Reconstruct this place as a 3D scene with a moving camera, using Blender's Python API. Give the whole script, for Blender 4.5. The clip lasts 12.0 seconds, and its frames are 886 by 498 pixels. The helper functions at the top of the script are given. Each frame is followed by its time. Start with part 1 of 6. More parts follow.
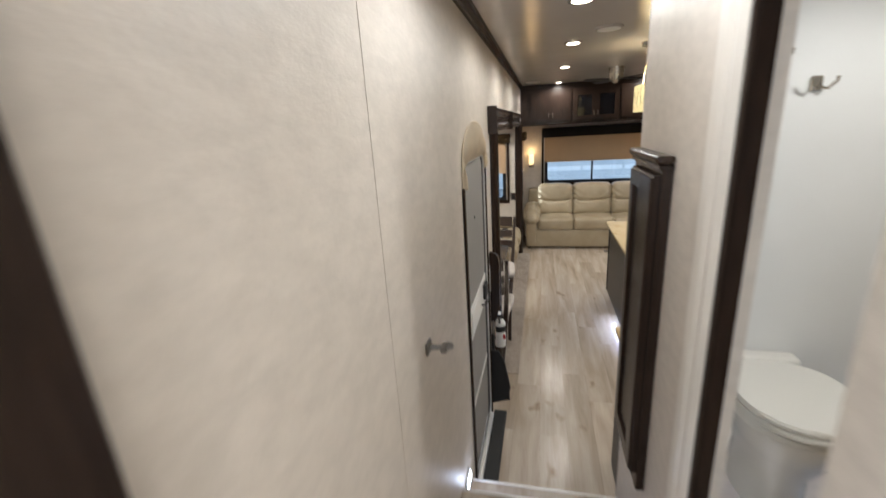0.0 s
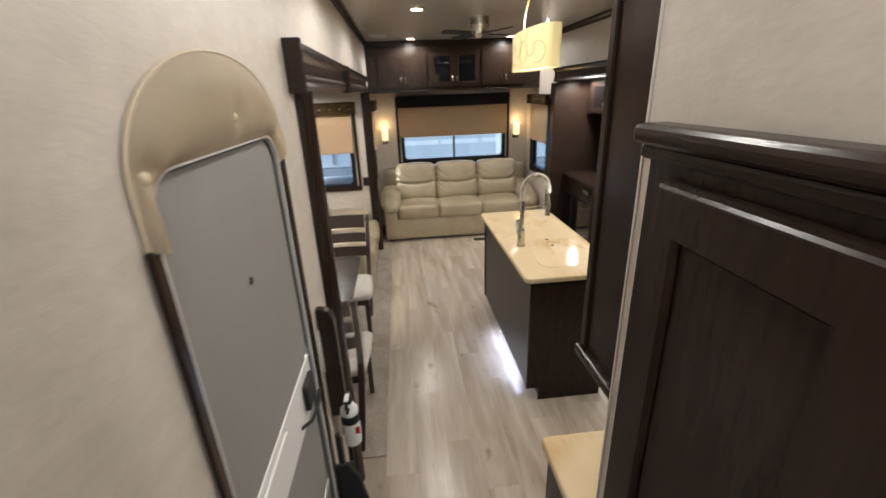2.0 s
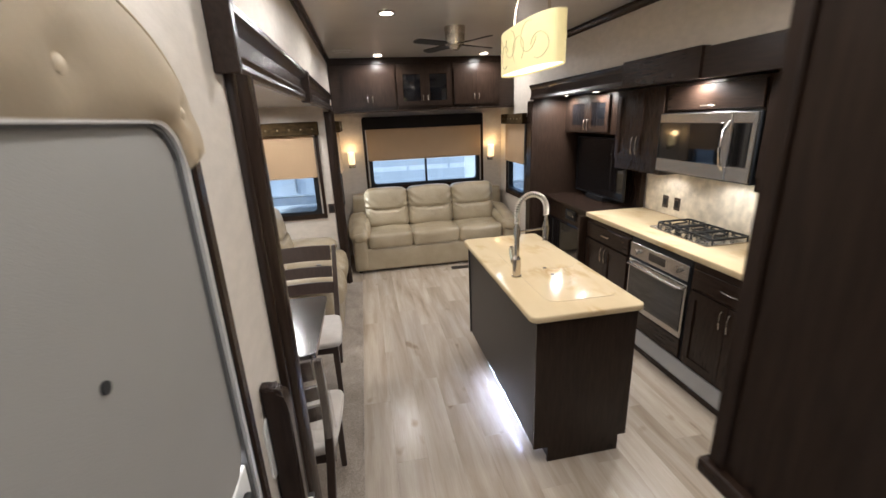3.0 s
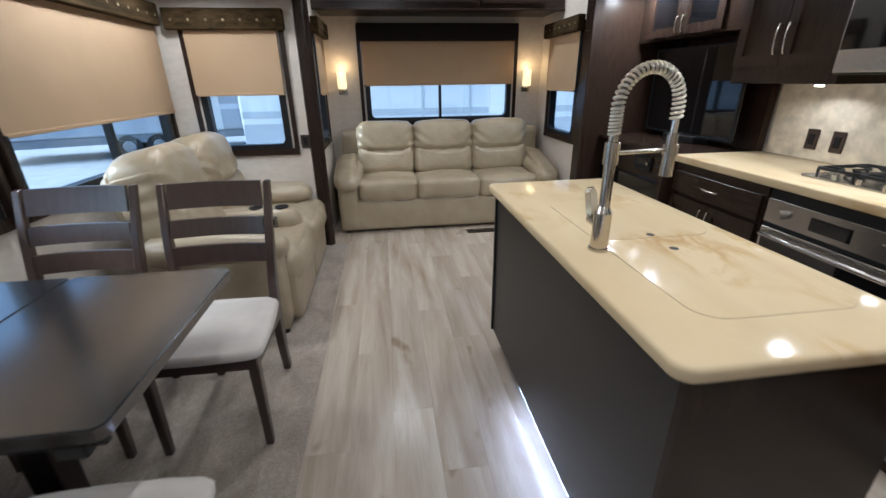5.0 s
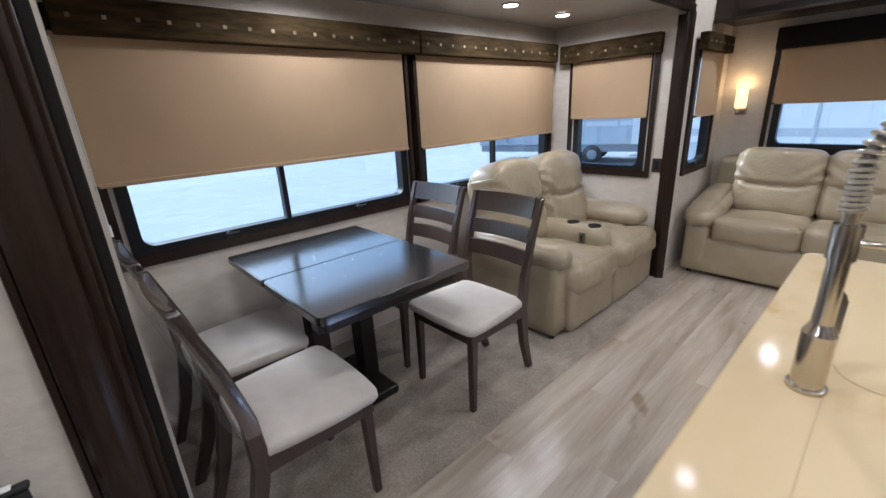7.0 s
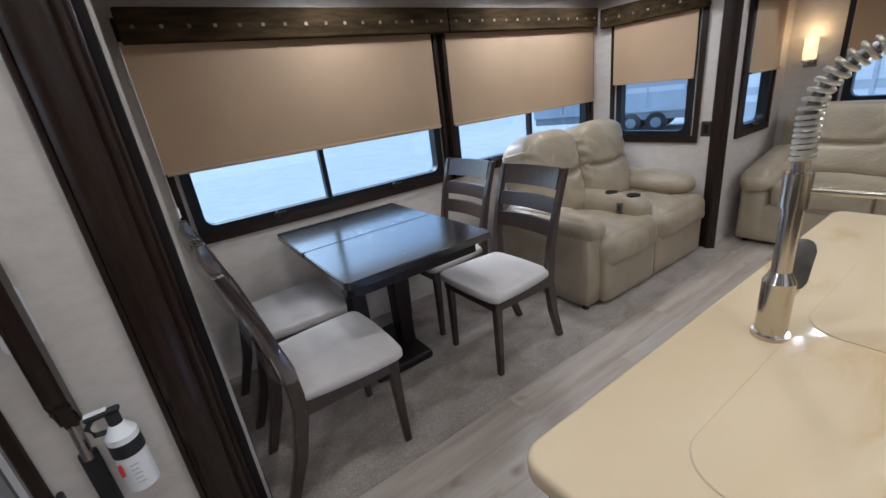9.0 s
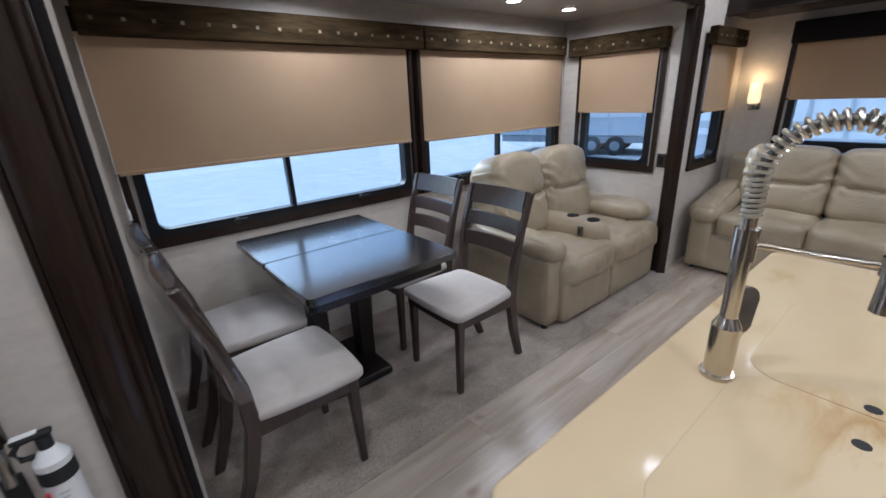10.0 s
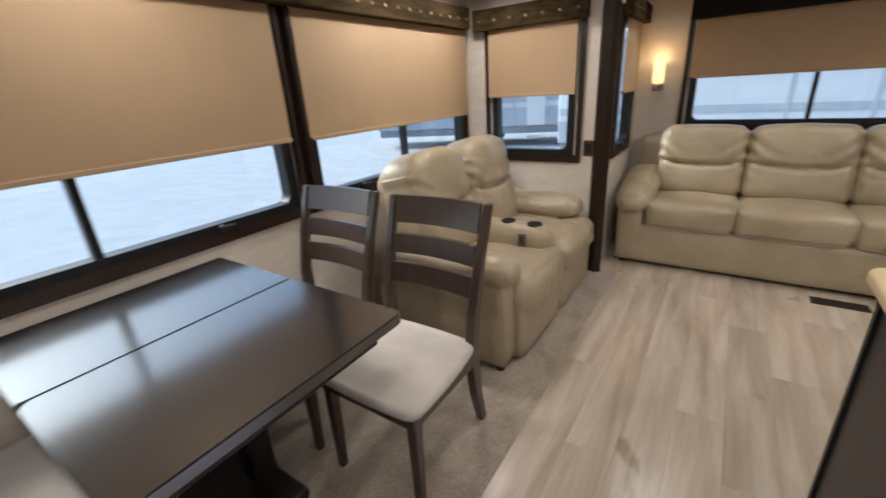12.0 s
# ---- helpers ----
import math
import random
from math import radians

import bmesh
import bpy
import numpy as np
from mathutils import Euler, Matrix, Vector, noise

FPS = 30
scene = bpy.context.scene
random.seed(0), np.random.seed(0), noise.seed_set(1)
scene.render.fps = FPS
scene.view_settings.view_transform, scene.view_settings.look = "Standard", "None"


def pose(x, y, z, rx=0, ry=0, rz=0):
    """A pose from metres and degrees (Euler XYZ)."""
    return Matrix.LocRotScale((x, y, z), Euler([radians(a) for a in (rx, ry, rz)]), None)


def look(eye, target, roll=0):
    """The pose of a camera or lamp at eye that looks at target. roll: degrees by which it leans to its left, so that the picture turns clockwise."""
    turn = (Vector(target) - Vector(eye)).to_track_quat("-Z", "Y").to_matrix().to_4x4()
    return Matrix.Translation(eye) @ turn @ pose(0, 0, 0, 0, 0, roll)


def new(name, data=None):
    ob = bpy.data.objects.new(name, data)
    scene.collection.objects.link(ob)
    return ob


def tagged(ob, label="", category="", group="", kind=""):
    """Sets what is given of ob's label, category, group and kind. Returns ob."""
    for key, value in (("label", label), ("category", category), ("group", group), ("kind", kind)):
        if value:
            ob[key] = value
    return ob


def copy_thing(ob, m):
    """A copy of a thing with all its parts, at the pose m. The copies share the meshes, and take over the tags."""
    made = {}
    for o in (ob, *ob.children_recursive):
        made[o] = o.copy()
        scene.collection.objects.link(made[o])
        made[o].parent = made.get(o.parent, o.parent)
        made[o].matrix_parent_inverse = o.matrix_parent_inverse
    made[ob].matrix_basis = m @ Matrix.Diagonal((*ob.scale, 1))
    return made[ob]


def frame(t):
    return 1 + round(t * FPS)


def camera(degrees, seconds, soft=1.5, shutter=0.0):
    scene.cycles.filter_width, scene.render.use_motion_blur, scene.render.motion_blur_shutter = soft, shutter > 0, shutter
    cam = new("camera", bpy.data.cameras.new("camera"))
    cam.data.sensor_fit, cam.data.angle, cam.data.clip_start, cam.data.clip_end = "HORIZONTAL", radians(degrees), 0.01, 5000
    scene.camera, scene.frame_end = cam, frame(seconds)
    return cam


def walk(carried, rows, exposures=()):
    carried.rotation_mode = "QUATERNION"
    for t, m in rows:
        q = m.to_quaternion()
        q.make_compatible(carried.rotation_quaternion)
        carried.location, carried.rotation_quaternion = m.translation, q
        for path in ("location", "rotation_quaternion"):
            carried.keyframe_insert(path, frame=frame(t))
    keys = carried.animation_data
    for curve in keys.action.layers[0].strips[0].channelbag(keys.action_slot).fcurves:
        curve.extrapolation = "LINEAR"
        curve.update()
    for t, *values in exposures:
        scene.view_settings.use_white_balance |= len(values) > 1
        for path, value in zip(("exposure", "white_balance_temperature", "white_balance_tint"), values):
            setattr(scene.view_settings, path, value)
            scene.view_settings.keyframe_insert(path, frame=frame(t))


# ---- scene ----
cam = camera(93.7, 12.0, 1.5, 0.4)
PATH = [
    (0, (0.328, 0.197, 2.067), (-0.136, 2.059, 1.502), -3.6),
    (0.5, (0.219, 0.576, 2.1), (-0.264, 2.465, 1.653), -4.3),
    (1, (0.23, 0.862, 2.051), (0.127, 2.796, 1.553), -1.7),
    (1.5, (0.327, 1.171, 2.003), (0.266, 3.066, 1.369), -1.6),
    (2, (0.347, 1.466, 1.992), (0.516, 3.327, 1.279), -2.2),
    (2.4, (0.308, 1.626, 2.006), (0.639, 3.462, 1.285), 0.2),
    (2.5, (0.3, 1.663, 2.001), (0.634, 3.494, 1.268), 0.3),
    (2.8, (0.295, 1.8, 1.94), (0.625, 3.653, 1.263), -2.0),
    (3, (0.303, 1.919, 1.875), (0.634, 3.799, 1.277), -2.5),
    (3.2, (0.316, 2.009, 1.816), (0.62, 3.88, 1.179), -3.0),
    (4.8, (0.5, 2.997, 1.397), (0.694, 4.85, 0.67), -0.4),
    (5, (0.546, 3.118, 1.404), (0.786, 4.955, 0.649), -0.8),
    (5.5, (0.638, 3.36, 1.379), (0.333, 5.191, 0.635), -0.1),
    (5.7, (0.694, 3.434, 1.376), (-0.067, 5.133, 0.646), -0.6),
    (6, (0.747, 3.448, 1.415), (-0.332, 5.001, 0.763), -2.4),
    (6.5, (0.983, 3.269, 1.451), (-0.362, 4.613, 0.831), -0.6),
    (8.5, (1.4, 3.363, 1.437), (-0.114, 4.465, 0.735), -8.3),
    (9, (1.386, 3.336, 1.434), (-0.181, 4.36, 0.73), -7.2),
    (9.5, (1.411, 3.326, 1.438), (-0.144, 4.36, 0.72), -5.3),
    (10, (1.367, 3.33, 1.483), (-0.097, 4.508, 0.8), -2.5),
    (10.5, (1.18, 3.28, 1.473), (-0.169, 4.591, 0.794), -2.9),
    (11, (1.037, 3.329, 1.463), (-0.245, 4.693, 0.761), -4.5),
    (11.5, (0.865, 3.528, 1.438), (-0.459, 4.875, 0.78), -5.3),
    (12, (0.695, 3.733, 1.404), (-0.367, 5.266, 0.681), -3.7),
]
EXPOSURES = [(0, 1.12, 6050, 10), (0.5, 0.86, 6000, 10), (1, 0.87, 6150, 11), (1.5, 1.04, 6150, 10), (2.5, 1.27, 6100, 12), (3.2, 1.32, 5800, 12), (5, 1.05, 5350, 9),
             (5.5, 1.01, 5150, 9), (6, 0.99, 5050, 8), (6.7, 1.08, 5450, 13), (8.5, 0.82, 5200, 12), (10, 0.84, 5150, 13), (11, 0.87, 5000, 13), (11.5, 0.90, 5450, 12), (12, 0.94, 6200, 14)]
walk(cam, [(t, look(eye, target, roll)) for t, eye, target, roll in PATH], EXPOSURES)

# ---- world and light ----
world = bpy.data.worlds.new("sky")
scene.world = world
world.use_nodes = True
wn = world.node_tree.nodes
sky = wn.new("ShaderNodeTexSky")
sky.sky_type, sky.sun_disc = "NISHITA", False
sky.sun_elevation, sky.sun_rotation = radians(39), radians(258)
sky.dust_density, sky.ozone_density = 4.0, 1.2
wn["Background"].inputs[1].default_value = 0.15
world.node_tree.links.new(sky.outputs[0], wn["Background"].inputs[0])

sun_data = bpy.data.lights.new("sun", "SUN")
sun_data.energy, sun_data.angle, sun_data.color = 1.5, radians(20), (1.0, 0.96, 0.9)
sun = new("sun", sun_data)
sun.matrix_world = look((-22.6, -1.65, 18.9), (0, 4, 0))

CEIL = 2.70
SPOT = 14.0


def lamp(name, kind, at, energy, color, size=0.1, spot=None):
    d = bpy.data.lights.new(name, kind)
    d.energy, d.color = energy, color
    if kind == "AREA":
        d.size = size
    else:
        d.shadow_soft_size = size
    if spot:
        d.spot_size, d.spot_blend = radians(min(spot + 8, 175)), 0.4
    ob = new(name, d)
    ob.location = at
    return ob


WARM = (1.0, 0.94, 0.84)
HALL = (0.97, 0.97, 0.95)
# The last three are unseen, added to brighten the hutch corner and hall.
CEILING_LIGHTS = [(0.50, 2.5), (0.54, 3.7), (0.55, 5.2), (0.56, 7.15), (1.82, 7.15), (1.55, 2.75), (0.36, -0.3), (0.36, 1.25)]
SLIDE_LIGHTS = [(-0.68, 5.65), (-0.68, 6.25), (-0.68, 4.35)]
KITCHEN_LIGHTS = [(2.56, 6.5), (2.59, 5.9), (2.585, 4.58), (2.55, 3.6)]


# ---- materials ----
def mat(name, color, rough=0.5, metal=0.0, bump=0.0, bscale=80.0, var=0.0, vscale=3.0, var2=None, stretch=(1, 1, 1),
        coat=0.0, emit=None, glow=0.0, trans=0.0, random_var=0.0, spec=0.5, sheen=0.0, crough=0.03, cior=1.5):
    m = bpy.data.materials.new(name)
    m.use_nodes = True
    nt = m.node_tree
    n, l = nt.nodes, nt.links
    b = n["Principled BSDF"]
    b.inputs["Base Color"].default_value = (*color, 1)
    b.inputs["Roughness"].default_value = rough
    b.inputs["Metallic"].default_value = metal
    b.inputs["Coat Weight"].default_value = coat
    b.inputs["Coat Roughness"].default_value = crough
    b.inputs["Coat IOR"].default_value = cior
    b.inputs["Transmission Weight"].default_value = trans
    b.inputs["Specular IOR Level"].default_value = spec
    b.inputs["Sheen Weight"].default_value = sheen
    if emit:
        b.inputs["Emission Color"].default_value = (*emit, 1)
        b.inputs["Emission Strength"].default_value = glow
    if var or bump or random_var:
        tc = n.new("ShaderNodeTexCoord")
        mp = n.new("ShaderNodeMapping")
        mp.inputs["Scale"].default_value = stretch
        l.new(tc.outputs["Object"], mp.inputs[0])
    if var or random_var:
        big = n.new("ShaderNodeTexNoise")
        big.inputs["Scale"].default_value = vscale
        big.inputs["Detail"].default_value = 6
        l.new(mp.outputs[0], big.inputs["Vector"])
        ramp = n.new("ShaderNodeValToRGB")
        lo = var2 or tuple(c * (1 - var) for c in color)
        hi = tuple(min(1, c * (1 + var * 0.6)) for c in color)
        ramp.color_ramp.elements[0].color, ramp.color_ramp.elements[1].color = (*lo, 1), (*hi, 1)
        ramp.color_ramp.elements[0].position, ramp.color_ramp.elements[1].position = 0.32, 0.68
        l.new(big.outputs[0], ramp.inputs[0])
        out = ramp.outputs[0]
        if random_var:
            oi = n.new("ShaderNodeObjectInfo")
            hsv = n.new("ShaderNodeHueSaturation")
            mr = n.new("ShaderNodeMapRange")
            mr.inputs[3].default_value, mr.inputs[4].default_value = 1 - random_var, 1 + random_var
            l.new(oi.outputs["Random"], mr.inputs[0])
            l.new(mr.outputs[0], hsv.inputs["Value"])
            l.new(out, hsv.inputs["Color"])
            out = hsv.outputs[0]
            add = n.new("ShaderNodeVectorMath")
            sc = n.new("ShaderNodeVectorMath")
            sc.operation = "SCALE"
            sc.inputs[0].default_value = (7, 13, 3)
            l.new(oi.outputs["Random"], sc.inputs["Scale"])
            l.new(mp.outputs[0], add.inputs[0])
            l.new(sc.outputs[0], add.inputs[1])
            l.new(add.outputs[0], big.inputs["Vector"])
        l.new(out, b.inputs["Base Color"])
    if bump:
        fine = n.new("ShaderNodeTexNoise")
        fine.inputs["Scale"].default_value = bscale
        fine.inputs["Detail"].default_value = 4
        l.new(mp.outputs[0], fine.inputs["Vector"])
        bp = n.new("ShaderNodeBump")
        bp.inputs["Strength"].default_value = bump
        bp.inputs["Distance"].default_value = 0.003
        l.new(fine.outputs[0], bp.inputs["Height"])
        l.new(bp.outputs[0], b.inputs["Normal"])
    return m


def plank_material():
    """Grey-beige oak print: long soft figure, fine grain, a few dark knots, one tone a plank."""
    m = bpy.data.materials.new("grey_oak_vinyl")
    m.use_nodes = True
    n, l = m.node_tree.nodes, m.node_tree.links
    b = n["Principled BSDF"]
    tc, oi = n.new("ShaderNodeTexCoord"), n.new("ShaderNodeObjectInfo")
    sc, add = n.new("ShaderNodeVectorMath"), n.new("ShaderNodeVectorMath")
    sc.operation = "SCALE"
    sc.inputs[0].default_value = (7, 13, 3)
    l.new(oi.outputs["Random"], sc.inputs["Scale"])
    l.new(tc.outputs["Object"], add.inputs[0])
    l.new(sc.outputs[0], add.inputs[1])

    def noise_at(stretch, scale, detail, rough=0.5, distort=0.0):
        mp, t = n.new("ShaderNodeMapping"), n.new("ShaderNodeTexNoise")
        mp.inputs["Scale"].default_value = stretch
        t.inputs["Scale"].default_value, t.inputs["Detail"].default_value = scale, detail
        t.inputs["Roughness"].default_value, t.inputs["Distortion"].default_value = rough, distort
        l.new(add.outputs[0], mp.inputs[0])
        l.new(mp.outputs[0], t.inputs["Vector"])
        return t.outputs[0]

    def ramp(src, stops):
        r = n.new("ShaderNodeValToRGB")
        e = r.color_ramp.elements
        e[0].position, e[0].color = stops[0][0], (*stops[0][1], 1)
        e[1].position, e[1].color = stops[-1][0], (*stops[-1][1], 1)
        for p, c in stops[1:-1]:
            x = e.new(p)
            x.color = (*c, 1)
        l.new(src, r.inputs[0])
        return r.outputs[0]

    def mult(a, c, f=1.0):
        x = n.new("ShaderNodeMix")
        x.data_type, x.blend_type = "RGBA", "MULTIPLY"
        x.inputs[0].default_value = f
        l.new(a, x.inputs[6])
        l.new(c, x.inputs[7])
        return x.outputs[2]

    figure = ramp(noise_at((4.0, 0.42, 1), 2.2, 5, 0.55, 0.5), [(0.22, (0.272, 0.212, 0.154)), (0.42, (0.40, 0.33, 0.259)), (0.58, (0.485, 0.414, 0.338)), (0.76, (0.555, 0.488, 0.41))])
    grain = ramp(noise_at((60, 2.2, 1), 3.0, 4, 0.6), [(0.25, (0.90, 0.89, 0.875)), (0.7, (1.03, 1.03, 1.03))])
    knot = ramp(noise_at((3.0, 1.7, 1), 2.6, 2, 0.4), [(0.675, (1, 1, 1)), (0.77, (0.62, 0.55, 0.48))])
    col = mult(mult(figure, grain), knot)
    hsv, mr = n.new("ShaderNodeHueSaturation"), n.new("ShaderNodeMapRange")
    mr.inputs[3].default_value, mr.inputs[4].default_value = 0.93, 1.06
    l.new(oi.outputs["Random"], mr.inputs[0])
    l.new(mr.outputs[0], hsv.inputs["Value"])
    l.new(col, hsv.inputs["Color"])
    l.new(hsv.outputs[0], b.inputs["Base Color"])
    b.inputs["Roughness"].default_value = 0.25
    bp = n.new("ShaderNodeBump")
    bp.inputs["Strength"].default_value, bp.inputs["Distance"].default_value = 0.06, 0.002
    l.new(noise_at((60, 2.2, 1), 3.0, 4, 0.6), bp.inputs["Height"])
    l.new(bp.outputs[0], b.inputs["Normal"])
    return m


def soft_noise(nt, scale, stretch=(1, 1, 1), detail=4, distort=0.0, rough=0.5):
    """A noise in the object's own metres."""
    n, l = nt.nodes, nt.links
    tc, mp, t = n.new("ShaderNodeTexCoord"), n.new("ShaderNodeMapping"), n.new("ShaderNodeTexNoise")
    mp.inputs["Scale"].default_value = stretch
    t.inputs["Scale"].default_value, t.inputs["Detail"].default_value = scale, detail
    t.inputs["Distortion"].default_value, t.inputs["Roughness"].default_value = distort, rough
    l.new(tc.outputs["Object"], mp.inputs[0])
    l.new(mp.outputs[0], t.inputs["Vector"])
    return t.outputs[0], mp


def color_ramp(nt, src, stops):
    r = nt.nodes.new("ShaderNodeValToRGB")
    e = r.color_ramp.elements
    e[0].position, e[0].color = stops[0][0], (*stops[0][1], 1)
    e[1].position, e[1].color = stops[-1][0], (*stops[-1][1], 1)
    for p, c in stops[1:-1]:
        x = e.new(p)
        x.color = (*c, 1)
    nt.links.new(src, r.inputs[0])
    return r.outputs[0]


def leather_material():
    """Cream bonded leather: pebbled grain, soft creases, rubbed sheen."""
    m = bpy.data.materials.new("cream_leather")
    m.use_nodes = True
    nt = m.node_tree
    n, l = nt.nodes, nt.links
    b = n["Principled BSDF"]
    tone, mp = soft_noise(nt, 5.0, detail=5)
    l.new(color_ramp(nt, tone, [(0.3, (0.295, 0.236, 0.150)), (0.7, (0.372, 0.306, 0.208))]), b.inputs["Base Color"])
    worn, _ = soft_noise(nt, 9.0, detail=3)
    mr = n.new("ShaderNodeMapRange")
    mr.inputs[3].default_value, mr.inputs[4].default_value = 0.24, 0.40
    l.new(worn, mr.inputs[0])
    l.new(mr.outputs[0], b.inputs["Roughness"])
    crease, _ = soft_noise(nt, 15.0, (1, 1, 1.4), 5, 1.6, 0.55)
    b1, b2 = n.new("ShaderNodeBump"), n.new("ShaderNodeBump")
    b1.inputs["Strength"].default_value, b1.inputs["Distance"].default_value = 0.5, 0.008
    l.new(crease, b1.inputs["Height"])
    grain = n.new("ShaderNodeTexVoronoi")
    grain.inputs["Scale"].default_value = 260
    l.new(mp.outputs[0], grain.inputs["Vector"])
    b2.inputs["Strength"].default_value, b2.inputs["Distance"].default_value = 0.25, 0.0008
    l.new(grain.outputs["Distance"], b2.inputs["Height"])
    l.new(b1.outputs[0], b2.inputs["Normal"])
    l.new(b2.outputs[0], b.inputs["Normal"])
    return m


def stone_material():
    """Cream solid surface with clouded tone and a few thin brown veins."""
    m = bpy.data.materials.new("cream_solid_surface")
    m.use_nodes = True
    nt = m.node_tree
    n, l = nt.nodes, nt.links
    b = n["Principled BSDF"]
    cloud, _ = soft_noise(nt, 3.0, (1.6, 0.7, 1), 4, 0.4)
    base = color_ramp(nt, cloud, [(0.3, (0.58, 0.452, 0.278)), (0.7, (0.65, 0.528, 0.342))])
    band, _ = soft_noise(nt, 3.2, (2.0, 0.8, 1), 5, 0.5, 0.55)
    vein = color_ramp(nt, band, [(0.42, (1, 1, 1)), (0.52, (0.75, 0.62, 0.45)), (0.60, (1, 1, 1))])
    gate, _ = soft_noise(nt, 2.4, detail=2)
    mx = n.new("ShaderNodeMix")
    mx.data_type, mx.blend_type = "RGBA", "MULTIPLY"
    mr = n.new("ShaderNodeMapRange")
    mr.inputs[1].default_value, mr.inputs[2].default_value = 0.50, 0.66
    l.new(gate, mr.inputs[0])
    l.new(mr.outputs[0], mx.inputs[0])
    l.new(base, mx.inputs[6])
    l.new(vein, mx.inputs[7])
    l.new(mx.outputs[2], b.inputs["Base Color"])
    b.inputs["Roughness"].default_value = 0.105
    b.inputs["Specular IOR Level"].default_value = 0.03
    return m


def carpet_material():
    """Short taupe pile: speckled yarn, brushed light and dark patches."""
    m = bpy.data.materials.new("taupe_carpet")
    m.use_nodes = True
    nt = m.node_tree
    n, l = nt.nodes, nt.links
    b = n["Principled BSDF"]
    yarn, _ = soft_noise(nt, 130.0, detail=3, rough=0.6)
    patch, _ = soft_noise(nt, 7.0, (1, 0.6, 1), 5, 0.8, 0.6)
    mx = n.new("ShaderNodeMix")
    mx.data_type, mx.blend_type = "RGBA", "MULTIPLY"
    mx.inputs[0].default_value = 1.0
    l.new(color_ramp(nt, yarn, [(0.3, (0.29, 0.238, 0.19)), (0.7, (0.48, 0.405, 0.335))]), mx.inputs[6])
    l.new(color_ramp(nt, patch, [(0.35, (0.68, 0.67, 0.65)), (0.65, (1.0, 1.0, 1.0))]), mx.inputs[7])
    l.new(mx.outputs[2], b.inputs["Base Color"])
    b.inputs["Roughness"].default_value, b.inputs["Sheen Weight"].default_value = 0.95, 0.25
    bp = n.new("ShaderNodeBump")
    bp.inputs["Strength"].default_value, bp.inputs["Distance"].default_value = 0.9, 0.004
    l.new(yarn, bp.inputs["Height"])
    l.new(bp.outputs[0], b.inputs["Normal"])
    return m


WALL = mat("wallpaper", (0.60, 0.54, 0.47), 0.46, bump=0.27, bscale=46, var=0.07, vscale=14, stretch=(1, 1, 2.2))
WALL_SMOOTH = mat("bathroom_panel", (0.74, 0.73, 0.70), 0.5, bump=0.1, bscale=40, var=0.03)
CEILING = mat("ceiling_panel", (0.50, 0.465, 0.43), 0.22, bump=0.05, bscale=20, var=0.05, vscale=2)
WOOD = mat("espresso_wood", (0.0250, 0.0150, 0.0106), 0.27, bump=0.08, bscale=40, var=0.24, vscale=9, stretch=(9, 9, 1), spec=0.27)
WOOD_H = mat("espresso_wood_level", (0.0250, 0.0150, 0.0106), 0.27, bump=0.08, bscale=40, var=0.24, vscale=9, stretch=(9, 1, 9), spec=0.27)
WOOD_X = mat("espresso_wood_across", (0.0250, 0.0150, 0.0106), 0.27, bump=0.08, bscale=40, var=0.24, vscale=9, stretch=(1, 9, 9), spec=0.27)
CHAIR_WOOD = mat("brown_stained_wood", (0.047, 0.030, 0.0225), 0.30, bump=0.10, bscale=60, var=0.18, vscale=8, stretch=(8, 8, 1), coat=0.1)
PANEL = mat("charcoal_laminate", (0.0215, 0.0182, 0.016), 0.42, bump=0.15, bscale=90, var=0.15, vscale=20, stretch=(1, 5, 5))
TABLE_TOP = mat("black_table_lacquer", (0.0045, 0.0038, 0.0036), 0.5, bump=0.03, bscale=60, var=0.2, vscale=6, stretch=(12, 1, 1), coat=1.0, spec=0.1, crough=0.18, cior=2.2)
TABLE_WOOD = mat("black_brown_wood", (0.014, 0.0098, 0.008), 0.36, bump=0.08, bscale=60, var=0.2, vscale=8, stretch=(8, 8, 1), spec=0.3)
PLANK = plank_material()
CARPET = carpet_material()
SILL = mat("grey_sill_vinyl", (0.34, 0.32, 0.30), 0.6, bump=0.3, bscale=200, var=0.1)
LEATHER = leather_material()
SEAT_FABRIC = mat("oatmeal_fabric", (0.475, 0.428, 0.382), 0.9, bump=0.5, bscale=300, var=0.05, vscale=20, sheen=0.2)
SHADE = mat("tan_blind_fabric", (0.43, 0.298, 0.178), 0.8, bump=0.0, bscale=350, var=0.05, vscale=3)
VALANCE = mat("brown_patterned_fabric", (0.046, 0.030, 0.014), 0.85, bump=0.5, bscale=160, var=0.55, vscale=14, stretch=(1, 0.4, 2.5), spec=0.06)
GOLD_DIM = mat("dull_gold_thread", (0.12, 0.092, 0.052), 0.6)
GOLD = mat("pale_gold_thread", (0.24, 0.195, 0.12), 0.6)
STONE = stone_material()
SEAM = mat("tan_seam", (0.44, 0.35, 0.24), 0.6)
MARBLE = mat("marbled_splashback", (0.70, 0.62, 0.49), 0.22, var=0.24, vscale=13)
SPRING = mat("satin_steel_spring", (0.72, 0.68, 0.60), 0.3, 1.0)
CHROME = mat("chrome", (0.75, 0.72, 0.68), 0.12, 1.0)
STEEL = mat("brushed_steel", (0.46, 0.44, 0.415), 0.27, 1.0, bump=0.05, bscale=120, stretch=(1, 1, 20))
DARK_METAL = mat("dark_nickel", (0.20, 0.19, 0.18), 0.35, 1.0)
NICKEL = mat("brushed_nickel", (0.56, 0.515, 0.45), 0.21, 1.0)
